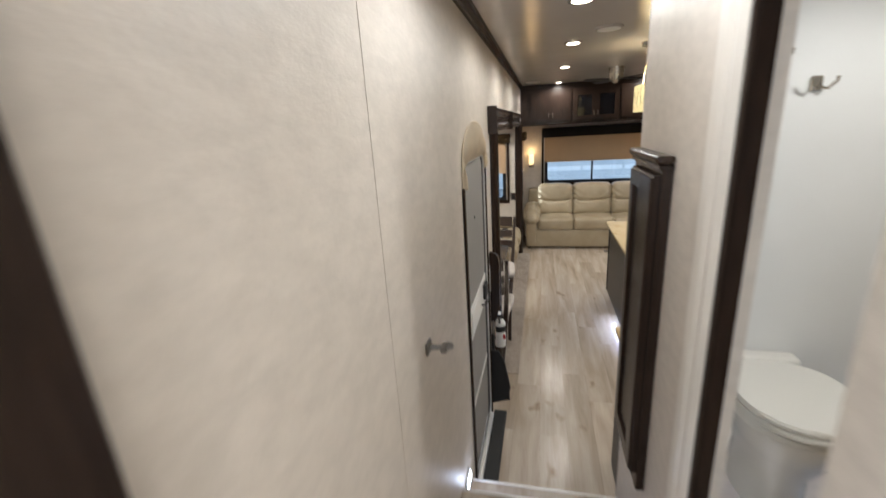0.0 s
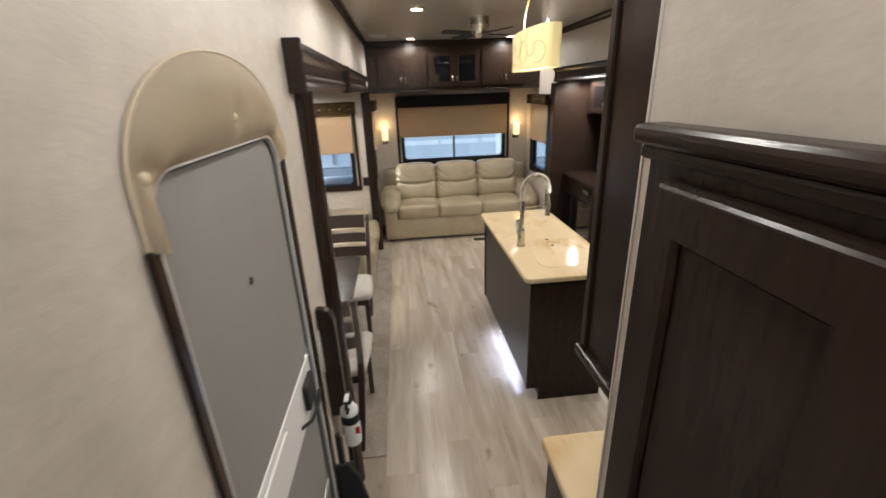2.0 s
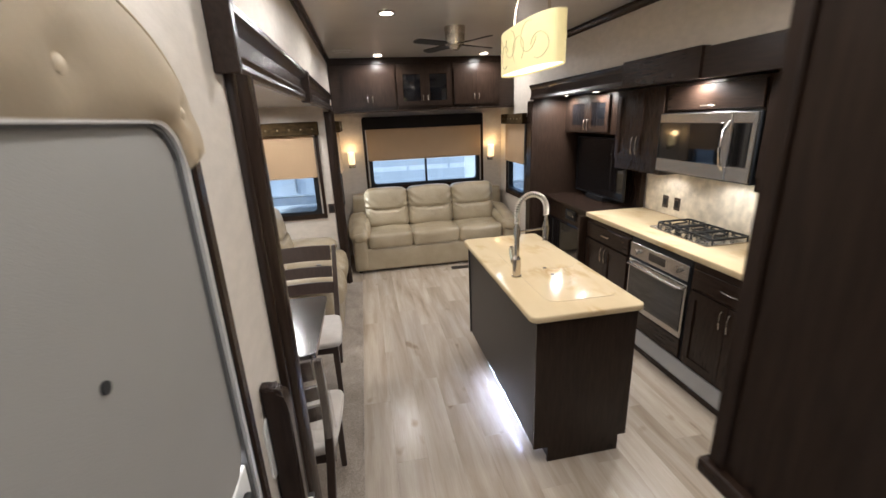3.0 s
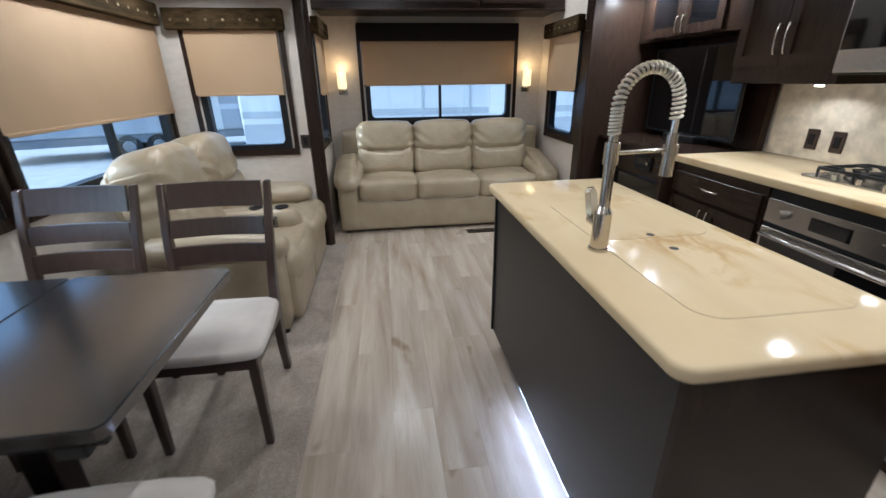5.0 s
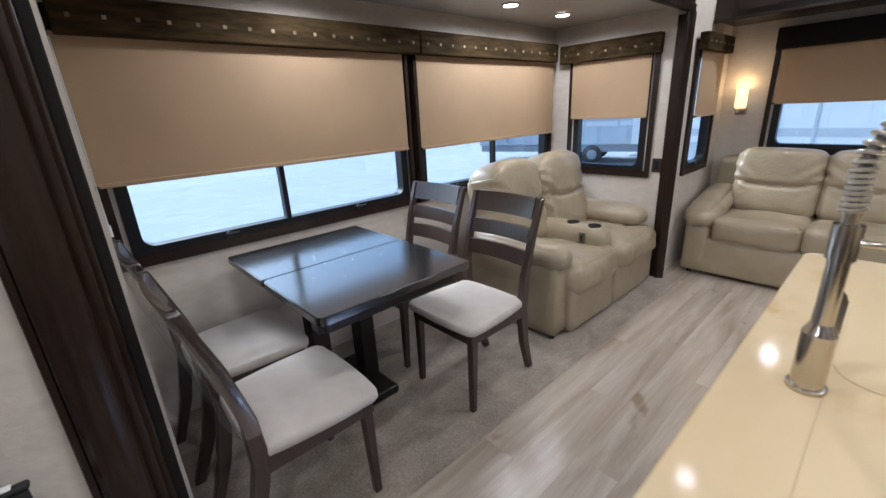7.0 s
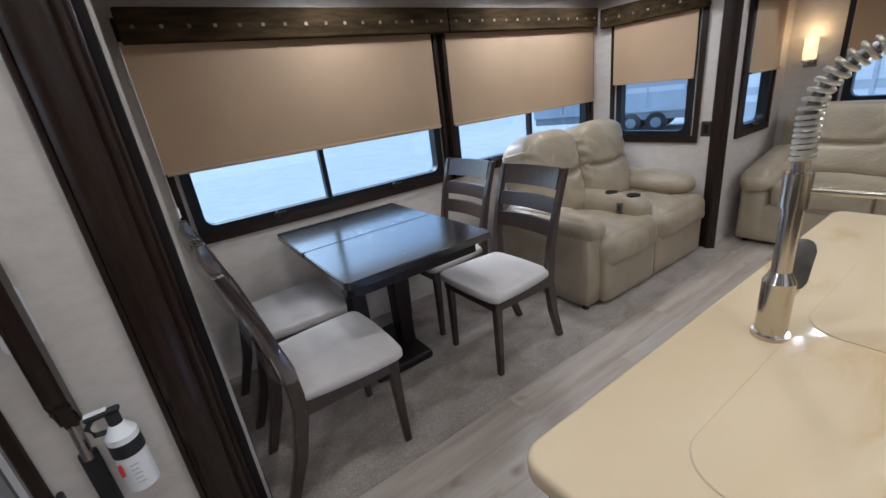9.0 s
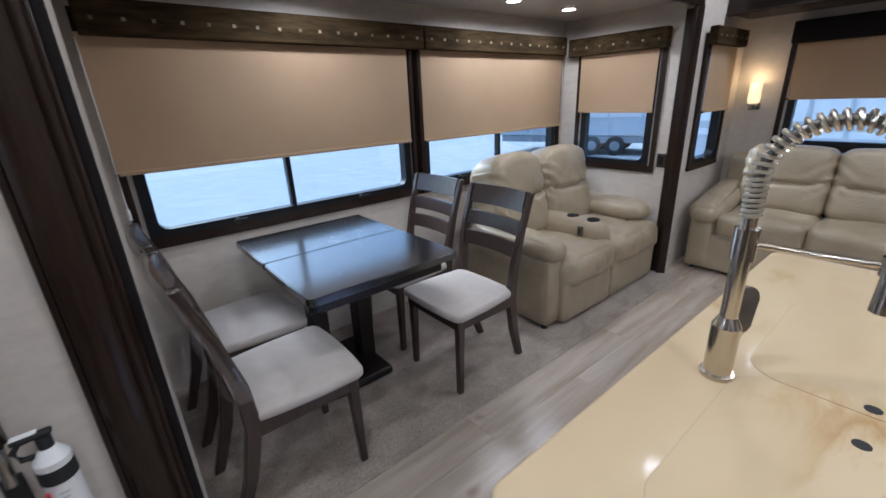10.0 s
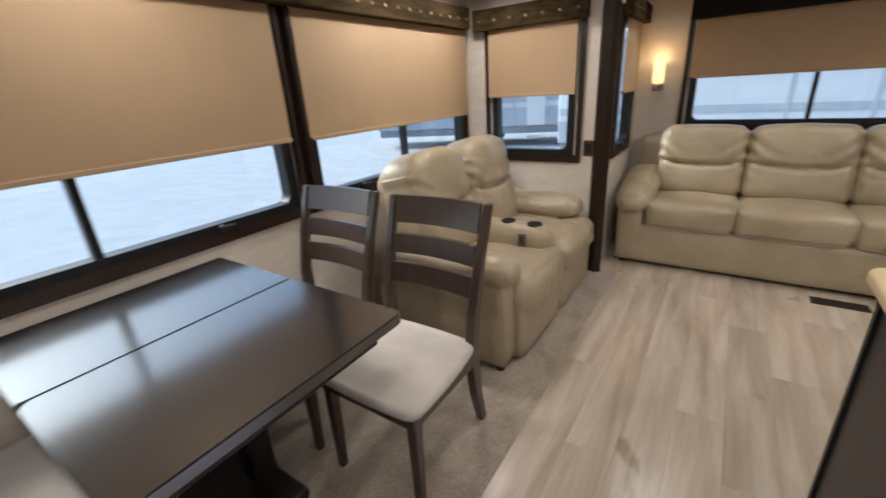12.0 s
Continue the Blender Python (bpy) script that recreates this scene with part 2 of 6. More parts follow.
BLADE = mat("black_brown_blade", (0.014, 0.010, 0.008), 0.6, var=0.3, vscale=6, spec=0.25)
BLACK = mat("black_frame", (0.009, 0.0095, 0.011), 0.4, spec=0.3)
BLACK_GLOSS = mat("black_glass", (0.006, 0.006, 0.007), 0.06, coat=0.5)
RUBBER_MATT = mat("black_brown_cloth", (0.011, 0.008, 0.007), 0.85, bump=0.3, bscale=250, var=0.2, spec=0.25)
RUBBER = mat("black_rubber", (0.015, 0.015, 0.015), 0.7)
WHITE = mat("white_plastic", (0.78, 0.77, 0.74), 0.35)
RED = mat("red_plastic", (0.5, 0.03, 0.03), 0.4)
CASING = mat("cream_paint", (0.70, 0.655, 0.59), 0.4, var=0.04, vscale=6)
PORCELAIN = mat("porcelain", (0.80, 0.78, 0.72), 0.12, coat=0.4)
DOOR_GREY = mat("grey_screen_film", (0.285, 0.272, 0.255), 0.6, bump=0.2, bscale=400, var=0.05, spec=0.12)
VINYL_TAN = mat("padded_tan_vinyl", (0.60, 0.50, 0.355), 0.58, bump=0.15, bscale=70, var=0.08, vscale=4)
ALU = mat("aluminium_trim", (0.72, 0.71, 0.69), 0.35, 0.45)
GASKET = mat("grey_gasket", (0.10, 0.10, 0.10), 0.6)
LAMP_FACE = mat("lit_lens", (1, 1, 1), 0.4, emit=(1.0, 0.88, 0.7), glow=14)
SCONCE_GLASS = mat("lit_frosted_glass", (0.9, 0.8, 0.6), 0.3, emit=(1.0, 0.72, 0.33), glow=0.62)
PENDANT_SHADE = mat("lit_linen_shade", (0.62, 0.52, 0.27), 0.8, emit=(1.0, 0.80, 0.34), glow=0.14)
PENDANT_DIFFUSER = mat("lit_diffuser", (0.9, 0.85, 0.7), 0.6, emit=(1.0, 0.86, 0.55), glow=1.1)
PENDANT_LINE = mat("grey_swirl", (0.42, 0.36, 0.19), 0.8)
LED = mat("cold_led_strip", (1, 1, 1), 0.4, emit=(0.62, 0.72, 1.0), glow=20)
GRAVEL = mat("pale_gravel", (0.48, 0.482, 0.485), 0.95, bump=1.0, bscale=30, var=0.10, vscale=2.5)
TRAILER = mat("trailer_white", (0.66, 0.675, 0.69), 0.35, var=0.04, vscale=1)
TRAILER_BAND = mat("trailer_stripe", (0.45, 0.475, 0.51), 0.4, var=0.1, vscale=1)
TRAILER_GREY = mat("trailer_grey", (0.22, 0.24, 0.27), 0.4, var=0.1, vscale=1)
VENT_METAL = mat("brown_register", (0.06, 0.045, 0.035), 0.4, 0.6)


def glass_material():
    m = bpy.data.materials.new("window_glass")
    m.use_nodes = True
    n, l = m.node_tree.nodes, m.node_tree.links
    n.remove(n["Principled BSDF"])
    tr = n.new("ShaderNodeBsdfTransparent")
    tr.inputs[0].default_value = (0.83, 0.94, 1.0, 1)
    gl = n.new("ShaderNodeBsdfGlossy")
    gl.inputs["Roughness"].default_value = 0.02
    mx = n.new("ShaderNodeMixShader")
    mx.inputs[0].default_value = 0.05
    l.new(tr.outputs[0], mx.inputs[1])
    l.new(gl.outputs[0], mx.inputs[2])
    l.new(mx.outputs[0], n["Material Output"].inputs[0])
    return m


GLASS = glass_material()

# ---- building helpers ----
WORLD_AT = {}


def thing(name, at, label, category, group="", kind=""):
    e = new(name)
    e.empty_display_size = 0.1
    e.location = at
    WORLD_AT[e] = Vector(at)
    return tagged(e, label, category, group, kind)


def finish(name, bm, material, smooth=False):
    me = bpy.data.meshes.new(name)
    bmesh.ops.recalc_face_normals(bm, faces=bm.faces[:])
    bm.to_mesh(me)
    bm.free()
    me.materials.append(material)
    if smooth:
        for p in me.polygons:
            p.use_smooth = True
        me.set_sharp_from_angle(angle=radians(50))
    return me


def part(name, bm, material, parent, label="", smooth=False):
    """One mesh under a thing or a part; bm is in world metres."""
    at = WORLD_AT[parent]
    bmesh.ops.translate(bm, verts=bm.verts[:], vec=-at)
    ob = new(name, finish(name, bm, material, smooth))
    ob.parent = parent
    WORLD_AT[ob] = at
    return tagged(ob, label) if label else ob


def structure(name, bm, material, label, category, smooth=False):
    ob = new(name, finish(name, bm, material, smooth))
    WORLD_AT[ob] = Vector((0, 0, 0))
    return tagged(ob, label, category, "", "structure")


def single(name, bm, material, label, category, group="", smooth=False, kind=""):
    ob = new(name, finish(name, bm, material, smooth))
    WORLD_AT[ob] = Vector((0, 0, 0))
    return tagged(ob, label, category, group, kind)


def join(bm, other, m=None):
    me = bpy.data.meshes.new("tmp")
    other.to_mesh(me)
    other.free()
    if m is not None:
        me.transform(m)
    bm.from_mesh(me)
    bpy.data.meshes.remove(me)
    return bm


def box(x0, x1, y0, y1, z0, z1, r=0.0, seg=1, bm=None):
    b = bmesh.new()
    bmesh.ops.create_cube(b, size=1)
    for v in b.verts:
        v.co = Vector(((x0 + x1) / 2 + v.co.x * (x1 - x0), (y0 + y1) / 2 + v.co.y * (y1 - y0), (z0 + z1) / 2 + v.co.z * (z1 - z0)))
    if r > 0:
        bmesh.ops.bevel(b, geom=b.edges[:], offset=r, segments=seg, affect="EDGES", profile=0.5)
    if bm is None:
        return b
    return join(bm, b)


def cyl(p0, p1, r0, r1=None, n=20, bm=None):
    p0, p1 = Vector(p0), Vector(p1)
    d = p1 - p0
    b = bmesh.new()
    bmesh.ops.create_cone(b, cap_ends=True, segments=n, radius1=r0, radius2=r0 if r1 is None else r1, depth=d.length)
    m = Matrix.Translation((p0 + p1) / 2) @ d.to_track_quat("Z", "Y").to_matrix().to_4x4()
    bmesh.ops.transform(b, matrix=m, verts=b.verts[:])
    return b if bm is None else join(bm, b)


def tube(points, r, n=10, bm=None):
    """A round bar along points."""
    b = bmesh.new()
    pts = [Vector(p) for p in points]
    rings = []
    for i, p in enumerate(pts):
        d = (pts[min(i + 1, len(pts) - 1)] - pts[max(i - 1, 0)]).normalized()
        q = d.to_track_quat("Z", "Y")
        rings.append([b.verts.new(p + q @ Vector((r * math.cos(a), r * math.sin(a), 0))) for a in (2 * math.pi * k / n for k in range(n))])
    for a, c in zip(rings, rings[1:]):
        for k in range(n):
            b.faces.new((a[k], a[(k + 1) % n], c[(k + 1) % n], c[k]))
    b.faces.new(rings[0][::-1])
    b.faces.new(rings[-1])
    return b if bm is None else join(bm, b)


def cushion(x0, x1, y0, y1, z0, z1, r=0.06, n=10, puff=0.02, wrinkle=0.004, wscale=9.0, seed=0, bm=None, axis=2):
    """A soft block: rounded edges, swollen faces, fine creases."""
    b = bmesh.new()
    bmesh.ops.create_cube(b, size=2)
    bmesh.ops.subdivide_edges(b, edges=b.edges[:], cuts=n, use_grid_fill=True)
    c = Vector(((x0 + x1) / 2, (y0 + y1) / 2, (z0 + z1) / 2))
    h = Vector(((x1 - x0) / 2, (y1 - y0) / 2, (z1 - z0) / 2))
    r = min(r, *h)
    for v in b.verts:
        u = v.co.copy()
        p = Vector((u.x * h.x, u.y * h.y, u.z * h.z))
        core = Vector([max(-(h[i] - r), min(h[i] - r, p[i])) for i in range(3)])
        d = p - core
        nrm = d.normalized() if d.length > 1e-6 else Vector((0, 0, 1))
        q = core + nrm * r if d.length > 1e-6 else p
        swell = (1 - u.x ** 2) * (1 - u.y ** 2) + (1 - u.y ** 2) * (1 - u.z ** 2) + (1 - u.x ** 2) * (1 - u.z ** 2)
        w = noise.noise(Vector((c.x + q.x, c.y + q.y, c.z + q.z)) * wscale + Vector((seed, 0, 0)))
        v.co = c + q + nrm * (puff * min(1.0, swell) + wrinkle * w)
    return b if bm is None else join(bm, b)


def prism(outline, axis, a0, a1, r=0.0, bm=None):
    """Outline of (u, v) pulled along an axis: x takes (y, z), y takes (x, z), z takes (x, y)."""
    b = bmesh.new()

    def at(u, v, a):
        return {"x": (a, u, v), "y": (u, a, v), "z": (u, v, a)}[axis]
    f = [b.verts.new(at(u, v, a0)) for u, v in outline]
    g = [b.verts.new(at(u, v, a1)) for u, v in outline]
    k = len(outline)
    b.faces.new(f)
    b.faces.new(g[::-1])
    for i in range(k):
        b.faces.new((f[i], g[i], g[(i + 1) % k], f[(i + 1) % k]))
    if r:
        ax = "xyz".index(axis)
        rim = [e for e in b.edges if abs(e.verts[0].co[ax] - e.verts[1].co[ax]) < 1e-6]
        bmesh.ops.bevel(b, geom=rim, offset=r, segments=2, affect="EDGES")
    return b if bm is None else join(bm, b)


def rounded(u0, u1, v0, v1, r, k=6):
    pts = []
    for cu, cv, a in ((u1 - r, v1 - r, 0), (u0 + r, v1 - r, 90), (u0 + r, v0 + r, 180), (u1 - r, v0 + r, 270)):
        pts += [(cu + r * math.cos(radians(a + 90 * i / k)), cv + r * math.sin(radians(a + 90 * i / k))) for i in range(k + 1)]
    return pts


def slab(u0, u1, v0, v1, r, z0, z1, e):
    """A level slab with rounded corners and eased edges of radius e all round."""
    b, prev = bmesh.new(), None
    levels = [(z0 + e * (1 - math.sin(radians(a))), e * (1 - math.cos(radians(a)))) for a in (90, 60, 30, 0)]
    levels += [(z1 - e * (1 - math.sin(radians(a))), e * (1 - math.cos(radians(a)))) for a in (0, 22, 45, 67, 90)]
    for z, i in levels:
        vs = [b.verts.new((u, v, z)) for u, v in rounded(u0 + i, u1 - i, v0 + i, v1 - i, r - i, 8)]
        if prev:
            for k in range(len(vs)):
                b.faces.new((prev[k], prev[(k + 1) % len(vs)], vs[(k + 1) % len(vs)], vs[k]))
        else:
            b.faces.new(vs[::-1])
        prev = vs
    b.faces.new(prev)
    return b


def ring(outer, inner, axis, a0, a1):
    """A frame between two outlines of as many points."""
    b = bmesh.new()

    def at(u, v, a):
        return {"x": (a, u, v), "y": (u, a, v), "z": (u, v, a)}[axis]
    loops = [[b.verts.new(at(u, v, a)) for u, v in o] for o in (outer, inner) for a in (a0, a1)]
    o0, o1, i0, i1 = loops
    k = len(outer)
    for i in range(k):
        j = (i + 1) % k
        for p, q in ((o0, o1), (o1, i1), (i1, i0), (i0, o0)):
            b.faces.new((p[i], p[j], q[j], q[i]))
    return b


def holed(axis, a0, a1, u0, u1, v0, v1, holes):
    """A wall slab between a0 and a1 on an axis, with rectangular openings (u0, u1, v0, v1)."""
    us = sorted({u0, u1, *[h[0] for h in holes], *[h[1] for h in holes]})
    vs = sorted({v0, v1, *[h[2] for h in holes], *[h[3] for h in holes]})
    b, made = bmesh.new(), {}

    def at(i, j, a):
        if (i, j, a) not in made:
            u, v = us[i], vs[j]
            made[i, j, a] = b.verts.new((a, u, v) if axis == "x" else (u, a, v))
        return made[i, j, a]

    def solid(i, j):
        if not (0 <= i < len(us) - 1 and 0 <= j < len(vs) - 1):
            return False
        u, v = (us[i] + us[i + 1]) / 2, (vs[j] + vs[j + 1]) / 2
        return not any(h[0] < u < h[1] and h[2] < v < h[3] for h in holes)
    for i in range(len(us) - 1):
        for j in range(len(vs) - 1):
            if not solid(i, j):
                continue
            for a in (a0, a1):
                b.faces.new((at(i, j, a), at(i + 1, j, a), at(i + 1, j + 1, a), at(i, j + 1, a)))
            for di, dj, p, q in ((-1, 0, (i, j), (i, j + 1)), (1, 0, (i + 1, j), (i + 1, j + 1)), (0, -1, (i, j), (i + 1, j)), (0, 1, (i, j + 1), (i + 1, j + 1))):
                if not solid(i + di, j + dj):
                    b.faces.new((at(*p, a0), at(*q, a0), at(*q, a1), at(*p, a1)))
    return b


# ---- the shell ----
LW, RW, REAR, FRONT = -0.03, 2.29, 7.93, -1.6   # inner faces of the side walls, rear wall, front end
TH = 0.06
SX, SY0, SY1, SZ = -1.09, 3.34, 6.81, 2.06      # left slide-out: outer wall, end walls, ceiling
KX, KY0, KY1, KZ = 3.05, 2.9, 6.74, 2.075                  # kitchen slide-out
UP = 0.62                                       # upper floor

bm = bmesh.new()
box(SX - TH, RW + TH, 1.95, REAR + TH, -0.12, -0.012, bm=bm)
structure("floor", bm, PANEL, "subfloor of the living area under vinyl planks", "floor")
single("slide_carpet", box(SX, 0.14, SY0 + 0.002, SY1 - 0.002, -0.012, 0.004, 0.003), CARPET, "mottled taupe carpet on the slide-out floor", "carpet", kind="structure")
structure("floor_kitchen_slide", box(RW + TH, KX, KY0, KY1, -0.1, 0.0), PANEL, "floor under the kitchen cabinets", "floor")

# left wall: door opening, slide opening, rear side window
DY0, DY1, DZ = 2.09, 2.80, 1.90
WLY0, WLY1 = 7.12, 7.62
# The first opening is unseen, assumed for the bedroom lamp.
bm = holed("x", LW - TH, LW, FRONT, REAR + TH, -0.12, CEIL,
           [(-1.3, -0.4, 1.35, 2.2), (DY0, DY1, -0.12, DZ), (SY0 - 0.04, SY1 + 0.02, -0.12, SZ + 0.02), (WLY0, WLY1, 0.86, 1.80)])
structure("wall_left", bm, WALL, "cream textured wallpaper side wall with openings", "wall")

# slide-out walls
W1 = (3.44, 5.04, 0.86, 1.84)
W2 = (5.16, 6.70, 0.86, 1.84)
bm = holed("x", SX - TH, SX, SY0 - TH, SY1 + TH, -0.1, SZ, [W1, W2])
structure("wall_slide", bm, WALL, "cream wall of the slide-out with two long windows", "wall")
W3 = (-0.87, -0.23, 0.87, 1.84)
bm = holed("y", SY1, SY1 + TH, SX, LW - TH, -0.1, SZ, [W3])
structure("wall_slide_end", bm, WALL, "cream end wall of the slide-out with a small window", "wall")
structure("wall_slide_front", box(SX, LW - TH, SY0 - TH, SY0, -0.1, SZ), WALL, "plain cream end wall of the slide-out", "wall")
structure("ceiling_slide", box(SX - TH, LW - TH, SY0 - TH, SY1 + TH, SZ, SZ + 0.05), CEILING, "smooth slide-out ceiling", "ceiling")

# rear wall and right wall
WR = (0.365, 1.96, 0.968, 1.86)
bm = holed("y", REAR, REAR + TH, LW, RW + TH, -0.12, CEIL, [WR])
structure("wall_rear", bm, WALL, "cream rear wall behind the sofa with a wide window", "wall")
WT = (6.92, 7.58, 0.86, 1.80)
bm = holed("x", RW, RW + TH, 2.0, REAR, -0.12, CEIL, [(KY0, KY1, -0.12, KZ + 0.005), WT])
structure("wall_right", bm, WALL, "cream side wall above the kitchen slide-out", "wall")
structure("wall_kitchen", box(KX, KX + TH, KY0 - TH, KY1 + TH, -0.1, KZ), WALL, "outer wall of the kitchen slide-out", "wall")
structure("wall_kitchen_end", box(RW + TH, KX, KY1, KY1 + TH, -0.1, KZ), WOOD, "dark end panel of the kitchen slide-out", "wall")
structure("wall_kitchen_front", box(RW + TH, KX, KY0 - TH, KY0, -0.1, KZ), WOOD, "dark near end panel of the kitchen slide-out", "wall")
structure("ceiling_kitchen", box(RW + TH, KX + TH, KY0 - TH, KY1 + TH, KZ, KZ + 0.06), CEILING, "kitchen slide-out ceiling", "ceiling")


def ceil_z(x):
    return 2.605


xs = [LW - TH] + [LW + (RW - LW) * i / 24 for i in range(25)] + [RW + TH]
outline = [(x, ceil_z(x)) for x in xs]
bm = prism(outline + [(RW + TH, 2.8), (LW - TH, 2.8)], "y", FRONT - TH, REAR + TH)
structure("ceiling", bm, CEILING, "smooth grey-beige ceiling panels", "ceiling")

# upper hall, bathroom, steps
HX = 0.72
BY0, BY1 = 0.40, 1.17
bm = bmesh.new()
box(HX, HX + 0.06, BY1, 2.08, 0, CEIL, bm=bm)
box(HX, HX + 0.06, FRONT, BY0, UP, CEIL, bm=bm)
box(HX, HX + 0.06, BY0, BY1, UP + 1.95, CEIL, bm=bm)
structure("wall_hall", bm, WALL, "cream textured wall beside the upper hall", "wall")
structure("wall_hall_end", box(HX + 0.061, RW + TH, 1.97, 2.086, 0, CEIL), WALL, "cream partition behind the hutch", "wall")
structure("wall_front", box(LW - TH, RW + TH, FRONT - TH, FRONT, 0, CEIL), WALL, "plain front wall", "wall")
bm = bmesh.new()
box(RW, RW + TH, FRONT, 1.97, UP, CEIL, bm=bm)
structure("wall_bath_outer", bm, WALL_SMOOTH, "smooth white bathroom wall", "wall")
structure("wall_bath_back", box(HX + 0.06, RW, 1.95, 1.966, UP, CEIL), WALL_SMOOTH, "smooth white bathroom wall with a robe hook", "wall")
structure("wall_bath_front", box(HX + 0.06, RW, FRONT, FRONT + 0.05, UP, CEIL), WALL_SMOOTH, "smooth white bathroom wall", "wall")
structure("floor_upper", box(LW, RW, FRONT, 1.46, UP - 0.1, UP), PLANK, "grey wood-look vinyl floor of the upper hall", "floor")
steps = thing("stairs", (0.35, 1.46, 0), "two short wood-look steps down from the upper hall", "stairs", kind="structure")
for z, y0, y1 in ((0.41, 1.46, 1.72), (0.21, 1.72, 1.98)):
    part("tread", box(LW, HX, y0, y1, z - 0.03, z, 0.004), PLANK, steps)
    part("nosing", box(LW, HX, y1, y1 + 0.012, z - 0.03, z + 0.003, 0.003), ALU, steps, "pale metal nosing")
    part("riser", box(LW, HX, y1 - 0.02, y1 - 0.004, z - 0.2, z - 0.032), WOOD_X, steps)
part("riser", box(LW, HX, 1.44, 1.458, 0.41, 0.52), WOOD_X, steps)


# ---- windows, blinds and valances ----
# Unseen cool area lamp added at an assumed bedroom window to brighten the hall.
bed_fill = bpy.data.lights.new("bedroom_fill", "AREA")
bed_fill.shape, bed_fill.size, bed_fill.size_y, bed_fill.energy, bed_fill.color = "RECTANGLE", 0.85, 0.8, 13.0, (0.86, 0.94, 1.0)
new("bedroom_fill", bed_fill).matrix_world = look((LW - 0.05, -0.85, 1.78), (1.2, -0.3, 1.6))
def facing(wall, at):
    """(u, v, w) of a window to the world: u along the wall, v up, w into the room."""
    if wall == "left":
        return Matrix(((0, 0, 1, at), (1, 0, 0, 0), (0, 1, 0, 0), (0, 0, 0, 1)))
    if wall == "right":
        return Matrix(((0, 0, -1, at), (1, 0, 0, 0), (0, 1, 0, 0), (0, 0, 0, 1)))
    return Matrix(((1, 0, 0, 0), (0, 0, -1, at), (0, 1, 0, 0), (0, 0, 0, 1)))


def moved(bm, m):
    bmesh.ops.transform(bm, matrix=m, verts=bm.verts[:])
    return bm


def window(name, wall, at, hole, label, mullion=None, latches=(), trim=0.055):
    u0, u1, v0, v1 = hole
    m = facing(wall, at)
    base = m @ Vector(((u0 + u1) / 2, v0, 0))
    w = thing(name, base, label, "window", "", "structure")
    e = 0.02
    part("trim", moved(ring([(u0 - trim, v0 - trim * 0.6), (u1 + trim, v0 - trim * 0.6), (u1 + trim, v1 + trim), (u0 - trim, v1 + trim)],
                            [(u0 - e, v0 + 0.02), (u1 + e, v0 + 0.02), (u1 + e, v1 + e), (u0 - e, v1 + e)], "z", 0.001, 0.022), m), WOOD, w, "dark wood surround")
    part("frame", moved(ring(rounded(u0, u1, v0, v1, 0.012), rounded(u0 + 0.05, u1 - 0.05, v0 + 0.055, v1 - 0.05, 0.05), "z", -0.05, 0.014), m), BLACK, w, "black metal frame")
    pane = part("pane", moved(prism(rounded(u0 + 0.048, u1 - 0.048, v0 + 0.05, v1 - 0.048, 0.05), "z", -0.03, -0.026), m), GLASS, w, "clear tinted glass")
    pane.visible_shadow = False
    if mullion:
        part("mullion", moved(box(mullion - 0.014, mullion + 0.014, v0 + 0.05, v1 - 0.05, -0.035, 0.012, 0.003), m), BLACK, w)
    for u in latches:
        b = cyl((u, v0 + 0.035, 0.014), (u, v0 + 0.035, 0.034), 0.017)
        box(u - 0.012, u + 0.05, v0 + 0.033, v0 + 0.047, 0.03, 0.042, 0.004, bm=b)
        part("latch", moved(b, m), RUBBER, w, "black crank latch")
    return w


def blind(wall, at, u0, u1, v0, v1, label):
    m = facing(wall, at)
    b = thing("roller_blind", m @ Vector(((u0 + u1) / 2, v0, 0.04)), label, "blind", "roller blinds")
    sheet = box(u0, u1, v0, v1, 0.040, 0.043, 0.001)
    part("sheet", moved(sheet, m), SHADE, b)
    part("bottom_bar", moved(box(u0 - 0.002, u1 + 0.002, v0 - 0.008, v0 + 0.012, 0.035, 0.05, 0.004, 2), m), SHADE, b)
    part("end_cap", moved(box(u0 - 0.006, u0 + 0.012, v0 - 0.01, v0 + 0.006, 0.033, 0.052, 0.003), m), BLACK, b)
    return b


def valance(wall, at, u0, u1, v0, v1, depth, label, dots=True, material=None):
    m = facing(wall, at)
    b = thing("valance", m @ Vector(((u0 + u1) / 2, v0, 0.0)), label, "valance", "window valances")
    part("board", moved(box(u0, u1, v0, v1, 0.024, depth, 0.008, 2), m), material or VALANCE, b, "", False)
    if dots:
        k = int((u1 - u0) / 0.105)
        for i in range(k):
            u = u0 + (i + 0.5) * (u1 - u0) / k
            part("square", moved(box(u - 0.0075, u + 0.0075, v0 + 0.055, v0 + 0.07, depth - 0.002, depth + 0.0015), m), GOLD if i % 2 else GOLD_DIM, b)
    return b


window("window_1", "left", SX, W1, "long black-framed slider window over the dining table", 4.18, (3.85, 4.62))
window("window_2", "left", SX, W2, "long black-framed slider window behind the recliners", 5.95, (5.5,))
window("window_3", "rear", SY1, W3, "small black-framed window in the slide-out end")
window("window_4", "rear", REAR, WR, "wide black-framed window above the sofa", 1.165)
window("window_5", "left", LW, (WLY0, WLY1, 0.86, 1.80), "narrow black-framed side window beside the sofa", None, (7.35,))
window("window_6", "right", RW, (WT[0], WT[1], WT[2], WT[3]), "black-framed side window at the sofa end", None, (7.2,))
blind("left", SX, 3.385, 5.036, 1.212, 1.80, "tan roller blind half lowered over a dining window")
